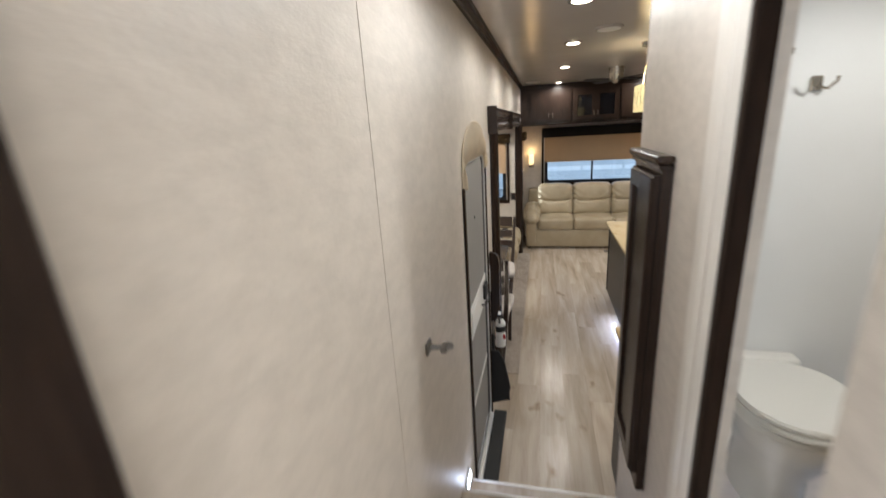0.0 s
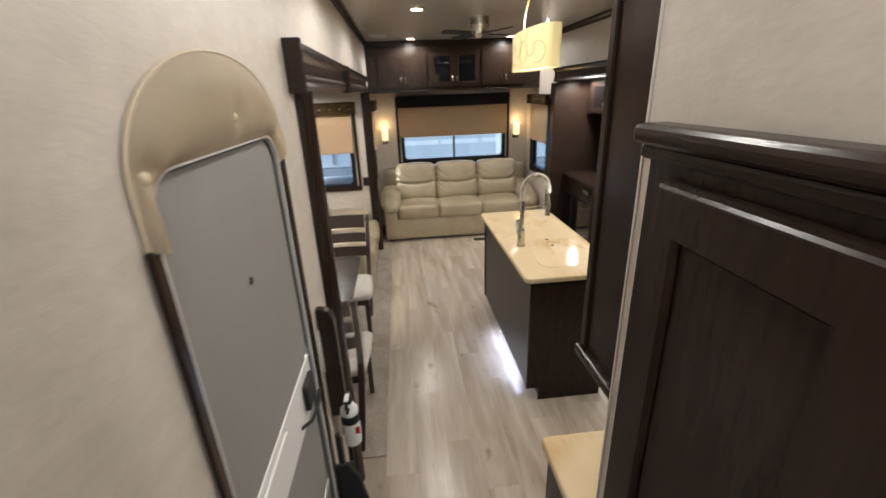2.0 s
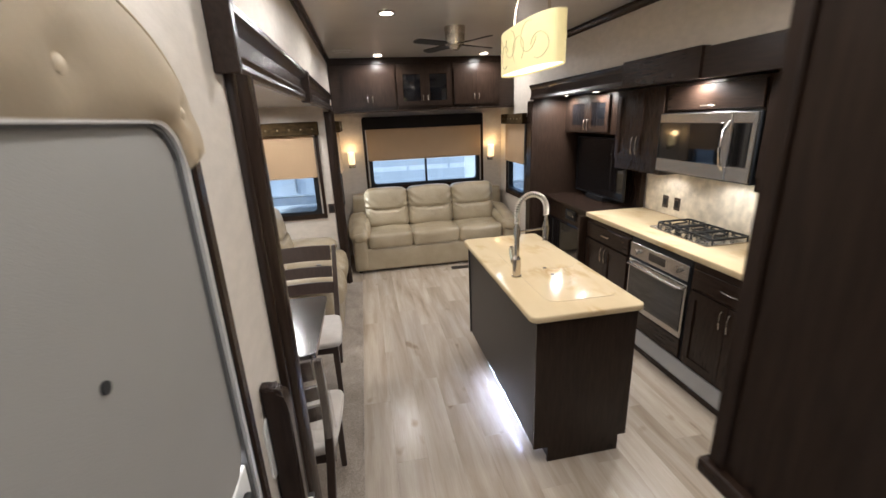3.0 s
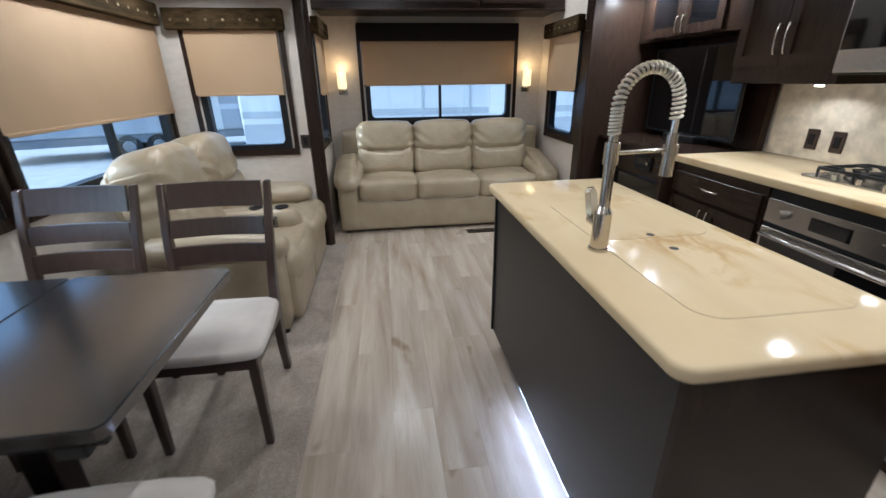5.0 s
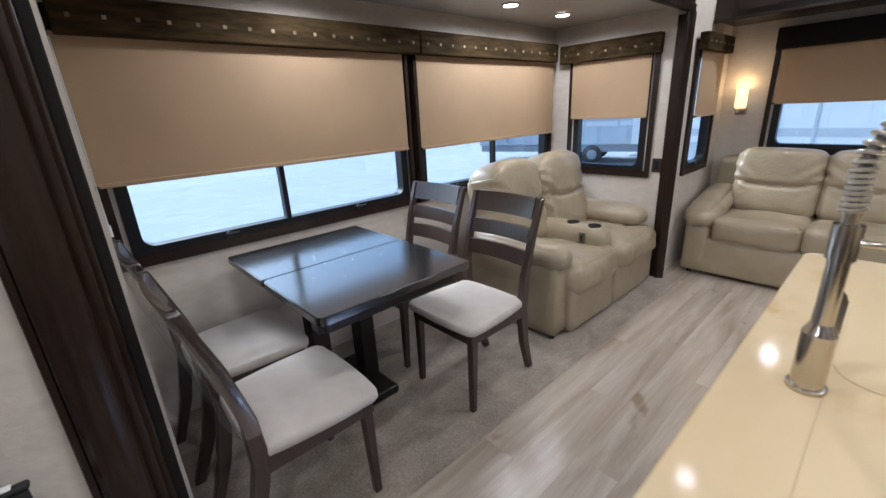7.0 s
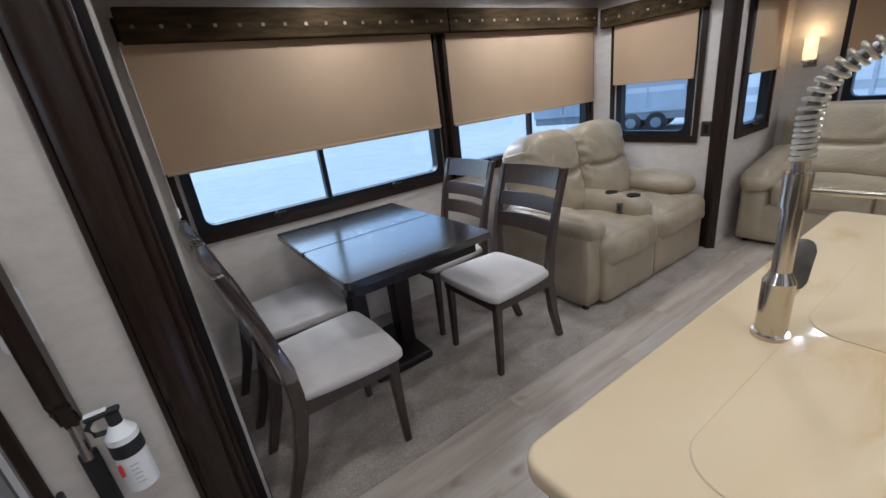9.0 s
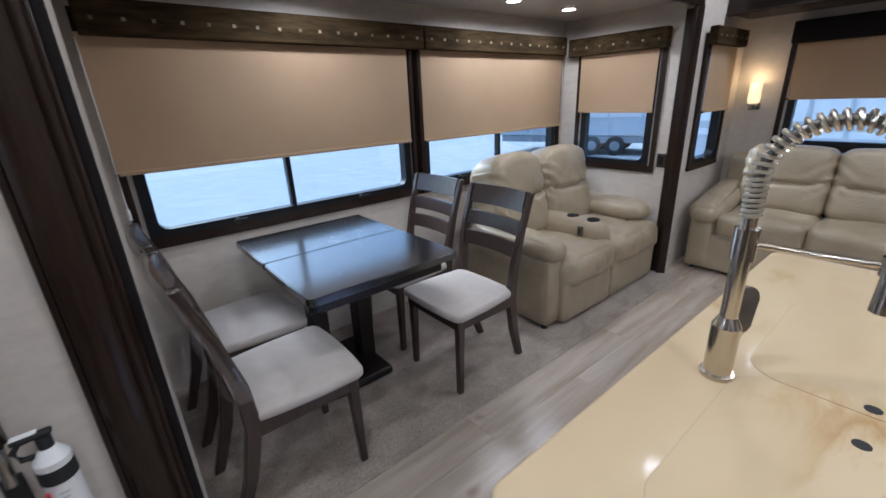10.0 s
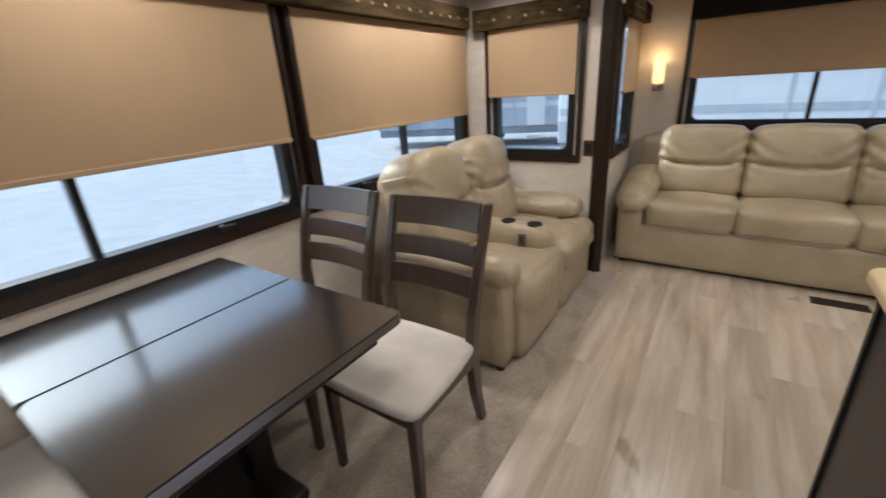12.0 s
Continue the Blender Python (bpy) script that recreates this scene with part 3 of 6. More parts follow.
blind("left", SX, 5.15, 6.72, 1.202, 1.80, "tan roller blind half lowered behind the recliners")
blind("rear", SY1, -0.885, -0.225, 1.315, 1.78, "short tan roller blind half lowered")
blind("rear", REAR, 0.36, 1.965, 1.358, 1.80, "wide tan roller blind half lowered above the sofa")
blind("left", LW, 7.10, 7.64, 1.295, 1.80, "narrow tan roller blind half lowered beside a sconce")
blind("right", RW, 6.90, 7.60, 1.295, 1.80, "narrow tan roller blind half lowered by the sofa")
valance("left", SX, 3.40, 5.145, 1.785, 1.925, 0.10, "dark brown patterned fabric valance over the dining window")
valance("left", SX, 5.155, 6.70, 1.785, 1.925, 0.10, "dark brown patterned fabric valance with pale squares")
valance("rear", SY1, -0.985, -0.155, 1.765, 1.905, 0.10, "dark brown patterned fabric valance on a short window")
valance("rear", REAR, 0.32, 1.985, 1.775, 1.935, 0.12, "plain black-brown valance under the rear cabinets", False, RUBBER_MATT)
valance("left", LW, 7.05, 7.70, 1.775, 1.90, 0.09, "short brown fabric valance beside the sofa")
valance("right", RW, 6.86, 7.66, 1.775, 1.90, 0.09, "short brown fabric valance at the sofa end")
# dark casing between and beside the long windows
for y0, y1 in ((5.052, 5.078), (5.122, 5.148)):
    structure("trim", box(SX + 0.024, SX + 0.045, y0, y1, 0.84, 1.785, 0.003), WOOD, "dark upright strip between two windows", "trim")
pad = thing("wand_cord", (SX + 0.05, 3.39, 1.1), "thin white blind cord beside the window", "cord")
part("cord", tube([(SX + 0.05, 3.385, 1.78), (SX + 0.055, 3.386, 1.4), (SX + 0.05, 3.385, 1.05)], 0.003, 6), WHITE, pad)
part("cord_weight", cyl((SX + 0.05, 3.385, 1.0), (SX + 0.05, 3.385, 1.05), 0.008), WHITE, pad)

# ---- trim round the slide-outs, crown, door casings ----
def header(side, y0, y1, joint):
    """The stepped dark cornice over a slide-out opening."""
    x, d = (LW, 1) if side == "left" else (RW, -1)
    prof = [(0, 2.01), (0.028, 2.01), (0.034, 2.025), (0.03, 2.04), (0.036, 2.055), (0.022, 2.07), (0.022, 2.115), (0.04, 2.135), (0.05, 2.15), (0.05, 2.168), (0, 2.168)]
    h = thing("cornice", (x, (y0 + y1) / 2, 2.01), "stepped dark wood cornice over the slide-out opening", "trim", kind="structure")
    part("moulding", prism([(x + d * (a + 0.001), z) for a, z in prof], "y", y0 + 0.03, y1), WOOD_H, h)
    part("end_block", box(min(x + d * 0.001, x + d * 0.062), max(x + d * 0.001, x + d * 0.062), y0, y0 + 0.03, 2.0, 2.178, 0.003), WOOD_H, h)
    part("joint_block", box(min(x + d * 0.001, x + d * 0.058), max(x + d * 0.001, x + d * 0.058), joint, joint + 0.075, 2.0, 2.174, 0.004), WOOD_H, h)


header("left", 3.07, SY1 + 0.06, 4.62)
h = thing("cornice", (RW, 4.8, 2.035), "dark wood fascia over the kitchen slide-out with a raised panel", "trim", kind="structure")
prof = [(0, 2.04), (0.026, 2.04), (0.032, 2.055), (0.026, 2.07), (0.022, 2.085), (0.022, 2.15), (0.036, 2.168), (0.044, 2.185), (0.044, 2.198), (0, 2.198)]
part("moulding", prism([(RW - a - 0.001, z) for a, z in prof], "y", 4.921, KY1 + 0.02), WOOD_H, h)
part("raised_panel", box(RW - 0.06, RW - 0.001, 4.17, 4.919, 2.036, 2.212, 0.003), WOOD_H, h)
part("fascia", box(RW - 0.045, RW - 0.001, KY0, 4.168, 2.034, 2.2, 0.003), WOOD_H, h)
for nm, y0, y1 in (("trim_pillar_near", 3.143, 3.303), ("trim_pillar_far", SY1 - 0.03, SY1 + 0.07)):
    w, face = y1 - y0, [(0.001, 0.0), (0.018, 0.0), (0.024, 0.03), (0.026, 0.10), (0.020, 0.115), (0.031, 0.13)]
    face += [(0.033 + 0.021 * math.sin(math.pi * k / 14) ** 0.7, 0.15 + 0.58 * k / 14) for k in range(15)]
    face += [(0.026, 0.75), (0.030, 0.79), (0.033, 0.84), (0.029, 0.89), (0.022, 0.905), (0.025, 0.95), (0.020, 0.99), (0.001, 1.0)]
    b = prism([(LW + dx, y0 + w * f) for dx, f in face], "z", 0.0, 2.008)
    structure(nm, b, WOOD, "moulded dark wood post beside the slide-out opening", "trim", True)
structure("trim_end_post", box(LW - 0.052, LW + 0.0005, SY1 - 0.018, SY1 - 0.001, 0.004, 2.0, 0.003), WOOD, "dark wood strip closing the slide-out corner", "trim")
structure("trim_slide_seal", box(LW - TH + 0.004, LW - 0.002, SY0 - 0.038, SY0 - 0.012, 0.0, 2.0, 0.003), RUBBER_MATT, "black weather strip at the slide-out edge", "trim")
structure("trim_kitchen_post", box(RW - 0.03, RW - 0.001, KY1 - 0.03, KY1 + 0.11, 0.0, 2.03, 0.006), WOOD, "dark wood post at the kitchen slide-out", "trim")
structure("trim_kitchen_end", box(RW - 0.0005, RW + TH - 0.002, KY1 - 0.018, KY1 - 0.001, 0.004, 2.072, 0.002), WOOD, "dark wood strip closing the kitchen slide-out corner", "trim")
prof = [(0, 0), (0.012, 0), (0.018, 0.015), (0.035, 0.03), (0.04, 0.05), (0, 0.05)]
for nm, x, d, y0, y1 in (("trim_crown_left", LW, 1, FRONT, 7.36), ("trim_crown_right", RW, -1, 2.4, 7.36)):
    structure(nm, prism([(x + d * (a + 0.001), 2.5485 + z * 1.12) for a, z in prof], "y", y0, y1), WOOD_H, "dark wood crown moulding along the ceiling", "trim")
structure("trim_wall_seam", box(LW + 0.0005, LW + 0.0014, 1.055, 1.08, UP, 2.5), WALL, "thin cream batten over a wall joint", "trim")

# ---- lamps ----
def downlight(x, y, z, label):
    d = thing("recessed_light", (x, y, z), label, "ceiling light", "recessed downlights")
    part("bezel", ring([(x + 0.062 * math.cos(a), y + 0.062 * math.sin(a)) for a in [k * math.pi / 12 for k in range(24)]],
                       [(x + 0.046 * math.cos(a), y + 0.046 * math.sin(a)) for a in [k * math.pi / 12 for k in range(24)]], "z", z - 0.012, z - 0.001), NICKEL, d)
    part("lens", cyl((x, y, z - 0.009), (x, y, z - 0.004), 0.046, n=24), LAMP_FACE, d, "lit frosted lens")


for x, y in CEILING_LIGHTS:
    downlight(x, y, ceil_z(x), "round recessed downlight, lit, in the ceiling, three of them added unseen")
    lamp("downlight_glow", "SPOT", (x, y, ceil_z(x) - 0.03), SPOT * (0.2 if y < 0 else 0.48 if y < 1.5 else 0.55 if y < 2.6 else 1.0), HALL if y < 1.5 else WARM, 0.045, 165)
for x, y in SLIDE_LIGHTS:
    downlight(x, y, SZ, "round recessed downlight, lit, in the slide-out ceiling")
    lamp("slide_glow", "SPOT", (x, y, SZ - 0.03), SPOT * 0.68, WARM, 0.045, 165)
for x, y in KITCHEN_LIGHTS:
    downlight(x, y, KZ, "round recessed downlight, lit, over the kitchen counter")
    lamp("kitchen_glow", "SPOT", (x, y, KZ - 0.03), SPOT * 1.25, WARM, 0.045, 165)


def sconce(x):
    y = REAR
    s = thing("wall_sconce", (x, y, 1.27), "frosted glass wall sconce, lit, on a nickel bracket", "wall lamp", "wall sconces")
    part("backplate", box(x - 0.045, x + 0.045, y - 0.012, y - 0.001, 1.27, 1.36, 0.004, 2), NICKEL, s)
    part("cup", cyl((x, y - 0.06, 1.285), (x, y - 0.06, 1.316), 0.018, 0.040), NICKEL, s)
    part("arm", box(x - 0.012, x + 0.012, y - 0.06, y - 0.01, 1.288, 1.302, 0.003), NICKEL, s)
    b = bmesh.new()
    prev = None
    for z, r in ((1.312, 0.022), (1.322, 0.034), (1.345, 0.043), (1.38, 0.045), (1.43, 0.043), (1.47, 0.044), (1.492, 0.047), (1.492, 0.043), (1.43, 0.039), (1.36, 0.040), (1.325, 0.030)):
        vs = [b.verts.new((x + r * (1 + 0.03 * (k % 2)) * math.cos(k * math.pi / 16), y - 0.06 + r * (1 + 0.03 * (k % 2)) * math.sin(k * math.pi / 16), z)) for k in range(32)]
        if prev:
            for k in range(32):
                b.faces.new((prev[k], prev[(k + 1) % 32], vs[(k + 1) % 32], vs[k]))
        prev = vs
    part("shade", b, SCONCE_GLASS, s, "glowing ribbed frosted glass", True)
    part("bulb", cyl((x, y - 0.06, 1.33), (x, y - 0.06, 1.40), 0.012, 0.016, 12), LAMP_FACE, s, "lit bulb")
    part("collar_ring", ring([(x + 0.047 * math.cos(k * math.pi / 12), y - 0.06 + 0.047 * math.sin(k * math.pi / 12)) for k in range(24)],
                             [(x + 0.041 * math.cos(k * math.pi / 12), y - 0.06 + 0.041 * math.sin(k * math.pi / 12)) for k in range(24)], "z", 1.318, 1.326), NICKEL, s)
    lamp("sconce_glow", "POINT", (x, y - 0.11, 1.515), 0.65, (1.0, 0.64, 0.28), 0.04)


sconce(0.132)
sconce(2.12)


def pendant():
    x, y, half, wide = 1.152, 4.04, 0.335, 0.079
    z0, z1 = 2.085, 2.29
    p = thing("pendant_lamp", (x, y, z0), "long oval linen pendant lamp with grey swirls, lit, over the island", "pendant lamp")
    zc = ceil_z(x)

    def oval(k, s):
        a = 2 * math.pi * k / 56
        return (x + wide * s * math.copysign(abs(math.cos(a)) ** 0.8, math.cos(a)), y + (half - wide * (1 - s)) * math.copysign(abs(math.sin(a)) ** 0.8, math.sin(a)))
    out, inn = [oval(k, 1) for k in range(56)], [oval(k, 0.96) for k in range(56)]
    part("shade", ring(out, inn, "z", z0, z1), PENDANT_SHADE, p, "glowing cream linen drum")
    part("diffuser", prism([oval(k, 0.95) for k in range(56)], "z", z0 + 0.008, z0 + 0.014), PENDANT_DIFFUSER, p, "bright white diffuser")
    for yc, h, r, turn0 in ((-0.25, 0.08, 0.062, 10), (-0.16, 0.13, 0.075, 190), (-0.05, 0.09, 0.07, 300), (0.06, 0.13, 0.072, 100), (0.15, 0.08, 0.065, 230), (0.25, 0.12, 0.06, 20)):
        for side in (-1, 1):
            pts = []
            for i in range(13):
                a = radians(turn0 + 24 * i)
                v = yc + r * math.cos(a)
                u = wide * max(0.0, 1 - abs(v / half) ** 2.5) ** 0.4
                pts.append((x + side * (u + 0.0005), y + v, z0 + h + 0.85 * r * math.sin(a)))
            part("swirl", tube(pts, 0.0020, 5), PENDANT_LINE, p, "grey printed swirl")
    lamp("pendant_glow", "POINT", (x, y, z0 + 0.13), 3.0, (1.0, 0.86, 0.62), 0.05)
    part("canopy", cyl((x, y, zc - 0.03), (x, y, zc), 0.07, 0.075, 24), STEEL, p)
    part("stem", cyl((x, y, zc - 0.10), (x, y, zc - 0.03), 0.012), STEEL, p)
    for s in (-1, 1):
        part("strap", tube([(x, y, zc - 0.09), (x, y + s * 0.13, zc - 0.13), (x, y + s * 0.20, zc - 0.2), (x, y + s * 0.225, z1 + 0.005)], 0.007, 8), NICKEL, p, "", True)
        part("finial", cyl((x, y + s * 0.225, z1 - 0.01), (x, y + s * 0.225, z1 + 0.02), 0.012, 0.008, 12), NICKEL, p)


pendant()


def fan():
    x, y = 1.15, 5.70
    z = ceil_z(x)
    f = thing("ceiling_fan", (x, y, z), "brushed nickel ceiling fan with dark blades at rest", "ceiling fan")
    part("canopy", cyl((x, y, z - 0.06), (x, y, z + 0.005), 0.085, 0.09, 28), NICKEL, f)
    part("motor", cyl((x, y, z - 0.14), (x, y, z - 0.062), 0.075, 0.085, 28), NICKEL, f)
    part("hub_cap", cyl((x, y, z - 0.175), (x, y, z - 0.142), 0.03, 0.06, 24), NICKEL, f)
    for k in range(4):
        a = radians(28 + 90 * k)
        b = prism(rounded(0.10, 0.42, -0.042, 0.042, 0.03), "z", -0.004, 0.004)
        moved(b, Matrix.Translation((x, y, z - 0.135)) @ Matrix.Rotation(a, 4, "Z") @ Matrix.Rotation(radians(11), 4, "X"))
        bl = part("blade", b, BLADE, f, "dark wood blade")
        b = box(0.05, 0.16, -0.012, 0.012, 0.004, 0.01, 0.002)
        moved(b, Matrix.Translation((x, y, z - 0.135)) @ Matrix.Rotation(a, 4, "Z") @ Matrix.Rotation(radians(11), 4, "X"))
        part("blade_bracket", b, NICKEL, bl)


fan()

v = thing("ceiling_register", (0.18, 6.82, 2.6), "small square air register in the ceiling", "vent")
zc = ceil_z(0.18)
part("frame", ring(rounded(0.08, 0.28, 6.75, 6.89, 0.01), rounded(0.10, 0.26, 6.77, 6.87, 0.005), "z", zc - 0.02, zc), CEILING, v)
for i in range(6):
    part("slat", box(0.10, 0.26, 6.775 + i * 0.017, 6.783 + i * 0.017, zc - 0.016, zc - 0.008), CEILING, v)
sp = thing("ceiling_speaker", (0.73, 3.27, ceil_z(0.73)), "flat round speaker grille in the ceiling", "speaker")
part("rim", cyl((0.73, 3.27, ceil_z(0.73) - 0.012), (0.73, 3.27, ceil_z(0.73) + 0.01), 0.085, n=32), CEILING, sp)
part("grille", cyl((0.73, 3.27, ceil_z(0.73) - 0.016), (0.73, 3.27, ceil_z(0.73) - 0.011), 0.07, n=32), ALU, sp)
sk = thing("roof_vent", (1.13, 3.05, 2.57), "dark framed roof vent in the ceiling", "vent")
part("frame", ring(rounded(0.95, 1.31, 2.87, 3.23, 0.02), rounded(0.99, 1.27, 2.91, 3.19, 0.02), "z", 2.575, 2.604), BLACK, sk)
part("cover", box(0.99, 1.27, 2.91, 3.19, 2.592, 2.6), TRAILER_GREY, sk)

# ---- sofa and recliners ----
def backrest(w, d, h, crease, seed, arch=0.022, n=30, pleat=0.011, reach=0.13):
    """A pillow back that faces -y, its foot at the origin: head roll over a lumbar pad, with a drooping crease and gathers."""
    b = bmesh.new()
    bmesh.ops.create_cube(b, size=2)
    bmesh.ops.subdivide_edges(b, edges=b.edges[:], cuts=n, use_grid_fill=True)
    hx, hy, hz = w / 2, d / 2, h / 2
    r = min(0.075, hy * 0.95)
    for v in b.verts:
        u = v.co.copy()
        p = Vector((u.x * hx, u.y * hy, u.z * hz))
        core = Vector((max(-(hx - r), min(hx - r, p.x)), max(-(hy - r), min(hy - r, p.y)), max(-(hz - r), min(hz - r, p.z))))
        e = p - core
        nrm = e.normalized() if e.length > 1e-6 else Vector((0, -1, 0))
        q = core + nrm * r
        z = q.z + hz
        zc = crease - 0.035 * (1 - u.x ** 2) + 0.006 * noise.noise(Vector((u.x * 3, seed, 0)))
        front = max(0.0, -u.y)
        bulge = 0.030 * (1 - u.x ** 4) * math.exp(-((z - (zc + h) / 2) / (0.30 * h)) ** 2) + 0.022 * (1 - u.x ** 4) * math.exp(-((z - zc * 0.5) / (0.25 * h)) ** 2)
        groove = 0.040 * math.exp(-((z - zc) / 0.016) ** 2) * (1 - 0.4 * abs(u.x) ** 3)
        edge = abs(u.x) ** 3
        gather = edge * pleat * math.sin(62 * (z - 0.22 * abs(u.x)) + seed * 3) * math.exp(-((z - zc - 0.05) / reach) ** 2)
        fold = 0.005 * noise.noise(Vector((q.x * 5, q.z * 22 + 6 * abs(u.x), seed))) * math.exp(-((z - zc) / 0.15) ** 2)
        soft = 0.006 * noise.noise(Vector((q.x, q.y, q.z)) * 7 + Vector((seed, 0, 0)))
        dip = arch * max(0.0, u.z) ** 3 * abs(u.x) ** 3
        q.y -= front * (bulge - groove + gather + fold)
        q += nrm * (soft + gather * 0.5)
        q.z -= dip
        v.co = Vector((q.x, q.y, q.z + hz))
    return b


def sofa():
    s = thing("sofa", (1.14, 7.5, 0), "three-seat cream leather sofa with pillow arms under the window", "sofa")
    x0, x1 = 0.04, 2.25
    part("base", cushion(x0 + 0.02, x1 - 0.02, 7.08, 7.86, 0.025, 0.33, 0.03, 12, 0.006, 0.003), LEATHER, s, "", True)
    part("back_frame", cushion(x0 + 0.05, x1 - 0.05, 7.66, 7.90, 0.1, 0.93, 0.05, 10, 0.01, 0.004), LEATHER, s, "", True)
    cuts = [x0 + 0.215, 0.83, 1.445, x1 - 0.215]
    for i in range(3):
        a, c = cuts[i] + 0.003, cuts[i + 1] - 0.003
        st = part("seat_cushion", cushion(a, c, 7.065, 7.62, 0.315, 0.515, 0.045, 16, 0.02, 0.009, 7, i), LEATHER, s, "", True)
        part("piping", tube([(a + 0.03, 7.062, 0.335), ((a + c) / 2, 7.052, 0.332), (c - 0.03, 7.062, 0.335)], 0.004, 6), LEATHER, st, "", True)
        back = backrest(c - a + 0.012, 0.25, 0.54, 0.27, 2.3 * i + 1)
        part("back_cushion", moved(back, Matrix.Translation(((a + c) / 2, 7.56, 0.485)) @ Matrix.Rotation(radians(-9), 4, "X")), LEATHER, s, "", True)
    for a, c, k in ((x0, x0 + 0.22, 1), (x1 - 0.22, x1, 2)):
        part("arm_panel", cushion(a + 0.015, c - 0.01, 7.075, 7.84, 0.025, 0.52, 0.04, 10, 0.008, 0.003), LEATHER, s, "", True)
        mid, lean = (a + c) / 2, 9 if k == 1 else -9
        pil = cushion(a - 0.02 + 0.02 * (k == 1), c + 0.02 * (k == 1), 7.035, 7.76, 0.485, 0.655, 0.084, 20, 0.026, 0.016, 7, k)
        moved(pil, Matrix.Translation((mid, 7.5, 0.56)) @ Matrix.Rotation(radians(11), 4, "X") @ Matrix.Rotation(radians(-lean), 4, "Y") @ Matrix.Translation((-mid, -7.5, -0.56)))
        part("arm_pillow", pil, LEATHER, s, "", True)
    for fx in (x0 + 0.08, x1 - 0.08):
        part("foot", cyl((fx, 7.14, 0), (fx, 7.14, 0.03), 0.022), BLACK, s)


def recliners():
    s = thing("reclining_loveseat", (-0.5, 6.03, 0), "two cream leather recliners joined by a cup holder console", "recliner")
    part("base", cushion(-0.92, -0.10, 5.36, 6.72, 0.03, 0.34, 0.03, 10, 0.004, 0.002), LEATHER, s, "", True)
    for y0, y1, f0, f1, sd in ((5.495, 5.93, 5.465, 6.04, 1), (6.06, 6.52, 6.055, 6.715, 2)):
        part("footrest", cushion(-0.19, -0.035, f0, f1, 0.02, 0.36, 0.03, 14, 0.006, 0.006, 8, sd), LEATHER, s, "", True)
        seat = cushion(-0.66, -0.005, y0 - 0.012, y1 + 0.012, 0.27, 0.495, 0.10, 20, 0.022, 0.014, 9, sd + 3)
        cushion(-0.25, 0.0, f0, f1, 0.255, 0.488, 0.09, 20, 0.014, 0.012, 9, sd + 6, bm=seat)
        part("seat_cushion", seat, LEATHER, s, "", True)
        tilt = Matrix.Translation((-0.62, 0, 0.45)) @ Matrix.Rotation(radians(-13), 4, "Y") @ Matrix.Translation((0.62, 0, -0.45))
        back = backrest(y1 - y0 + 0.11, 0.29, 0.655, 0.34, 4.1 * sd, 0.10, 36, 0.008, 0.16)
        part("back_cushion", moved(back, Matrix.Translation((-0.66, (y0 + y1) / 2, 0.43)) @ Matrix.Rotation(radians(90), 4, "Z") @ Matrix.Rotation(radians(-14), 4, "X")), LEATHER, s, "", True)
        part("back_shell", moved(cushion(-0.88, -0.76, y0 - 0.005, y1 + 0.005, 0.25, 1.0, 0.05, 10, 0.01, 0.004), tilt), LEATHER, s, "", True)
    part("arm_panel", cushion(-0.84, -0.085, 5.337, 5.50, 0.02, 0.50, 0.035, 10, 0.006, 0.004), LEATHER, s, "", True)
    part("arm_pillow", cushion(-0.82, -0.055, 5.325, 5.525, 0.46, 0.62, 0.08, 14, 0.012, 0.012, 8, 3), LEATHER, s, "", True)
    part("arm_panel", cushion(-0.84, -0.21, 6.50, 6.735, 0.02, 0.50, 0.035, 10, 0.006, 0.004), LEATHER, s, "", True)
    part("arm_pillow", cushion(-0.82, -0.11, 6.51, 6.755, 0.47, 0.63, 0.08, 14, 0.012, 0.012, 8, 4), LEATHER, s, "", True)
    con = part("console", cushion(-0.72, -0.075, 5.895, 6.085, 0.03, 0.605, 0.075, 16, 0.008, 0.004), LEATHER, s, "", True)
    for x in (-0.36, -0.19):
        b = ring([(x + 0.045 * math.cos(k * math.pi / 12), 5.99 + 0.045 * math.sin(k * math.pi / 12)) for k in range(24)],
                 [(x + 0.038 * math.cos(k * math.pi / 12), 5.99 + 0.038 * math.sin(k * math.pi / 12)) for k in range(24)], "z", 0.60, 0.6165)
        part("cup_ring", b, RUBBER, con, "dark cup holder ring")
        # Flat dark disc in place of an open hole: its shade as colour.
        part("cup_disc", cyl((x, 5.99, 0.6), (x, 5.99, 0.6152), 0.039, n=24), RUBBER_MATT, con, "flat dark disc for the shaded cup hole")
    part("switch_plate", box(-0.25, -0.205, 5.878, 5.892, 0.50, 0.58, 0.004), DARK_METAL, con)
    part("switch", box(-0.235, -0.22, 5.874, 5.88, 0.52, 0.56, 0.002), RUBBER, con)
    part("pull_lever", box(-0.12, -0.09, 5.495, 5.512, 0.22, 0.28, 0.006, 2), LEATHER, s)
    for x, y in ((-0.12, 5.37), (-0.8, 5.37), (-0.12, 6.70)):
        part("foot", cyl((x, y, 0.004), (x, y, 0.035), 0.02), RUBBER, s)


sofa()
recliners()

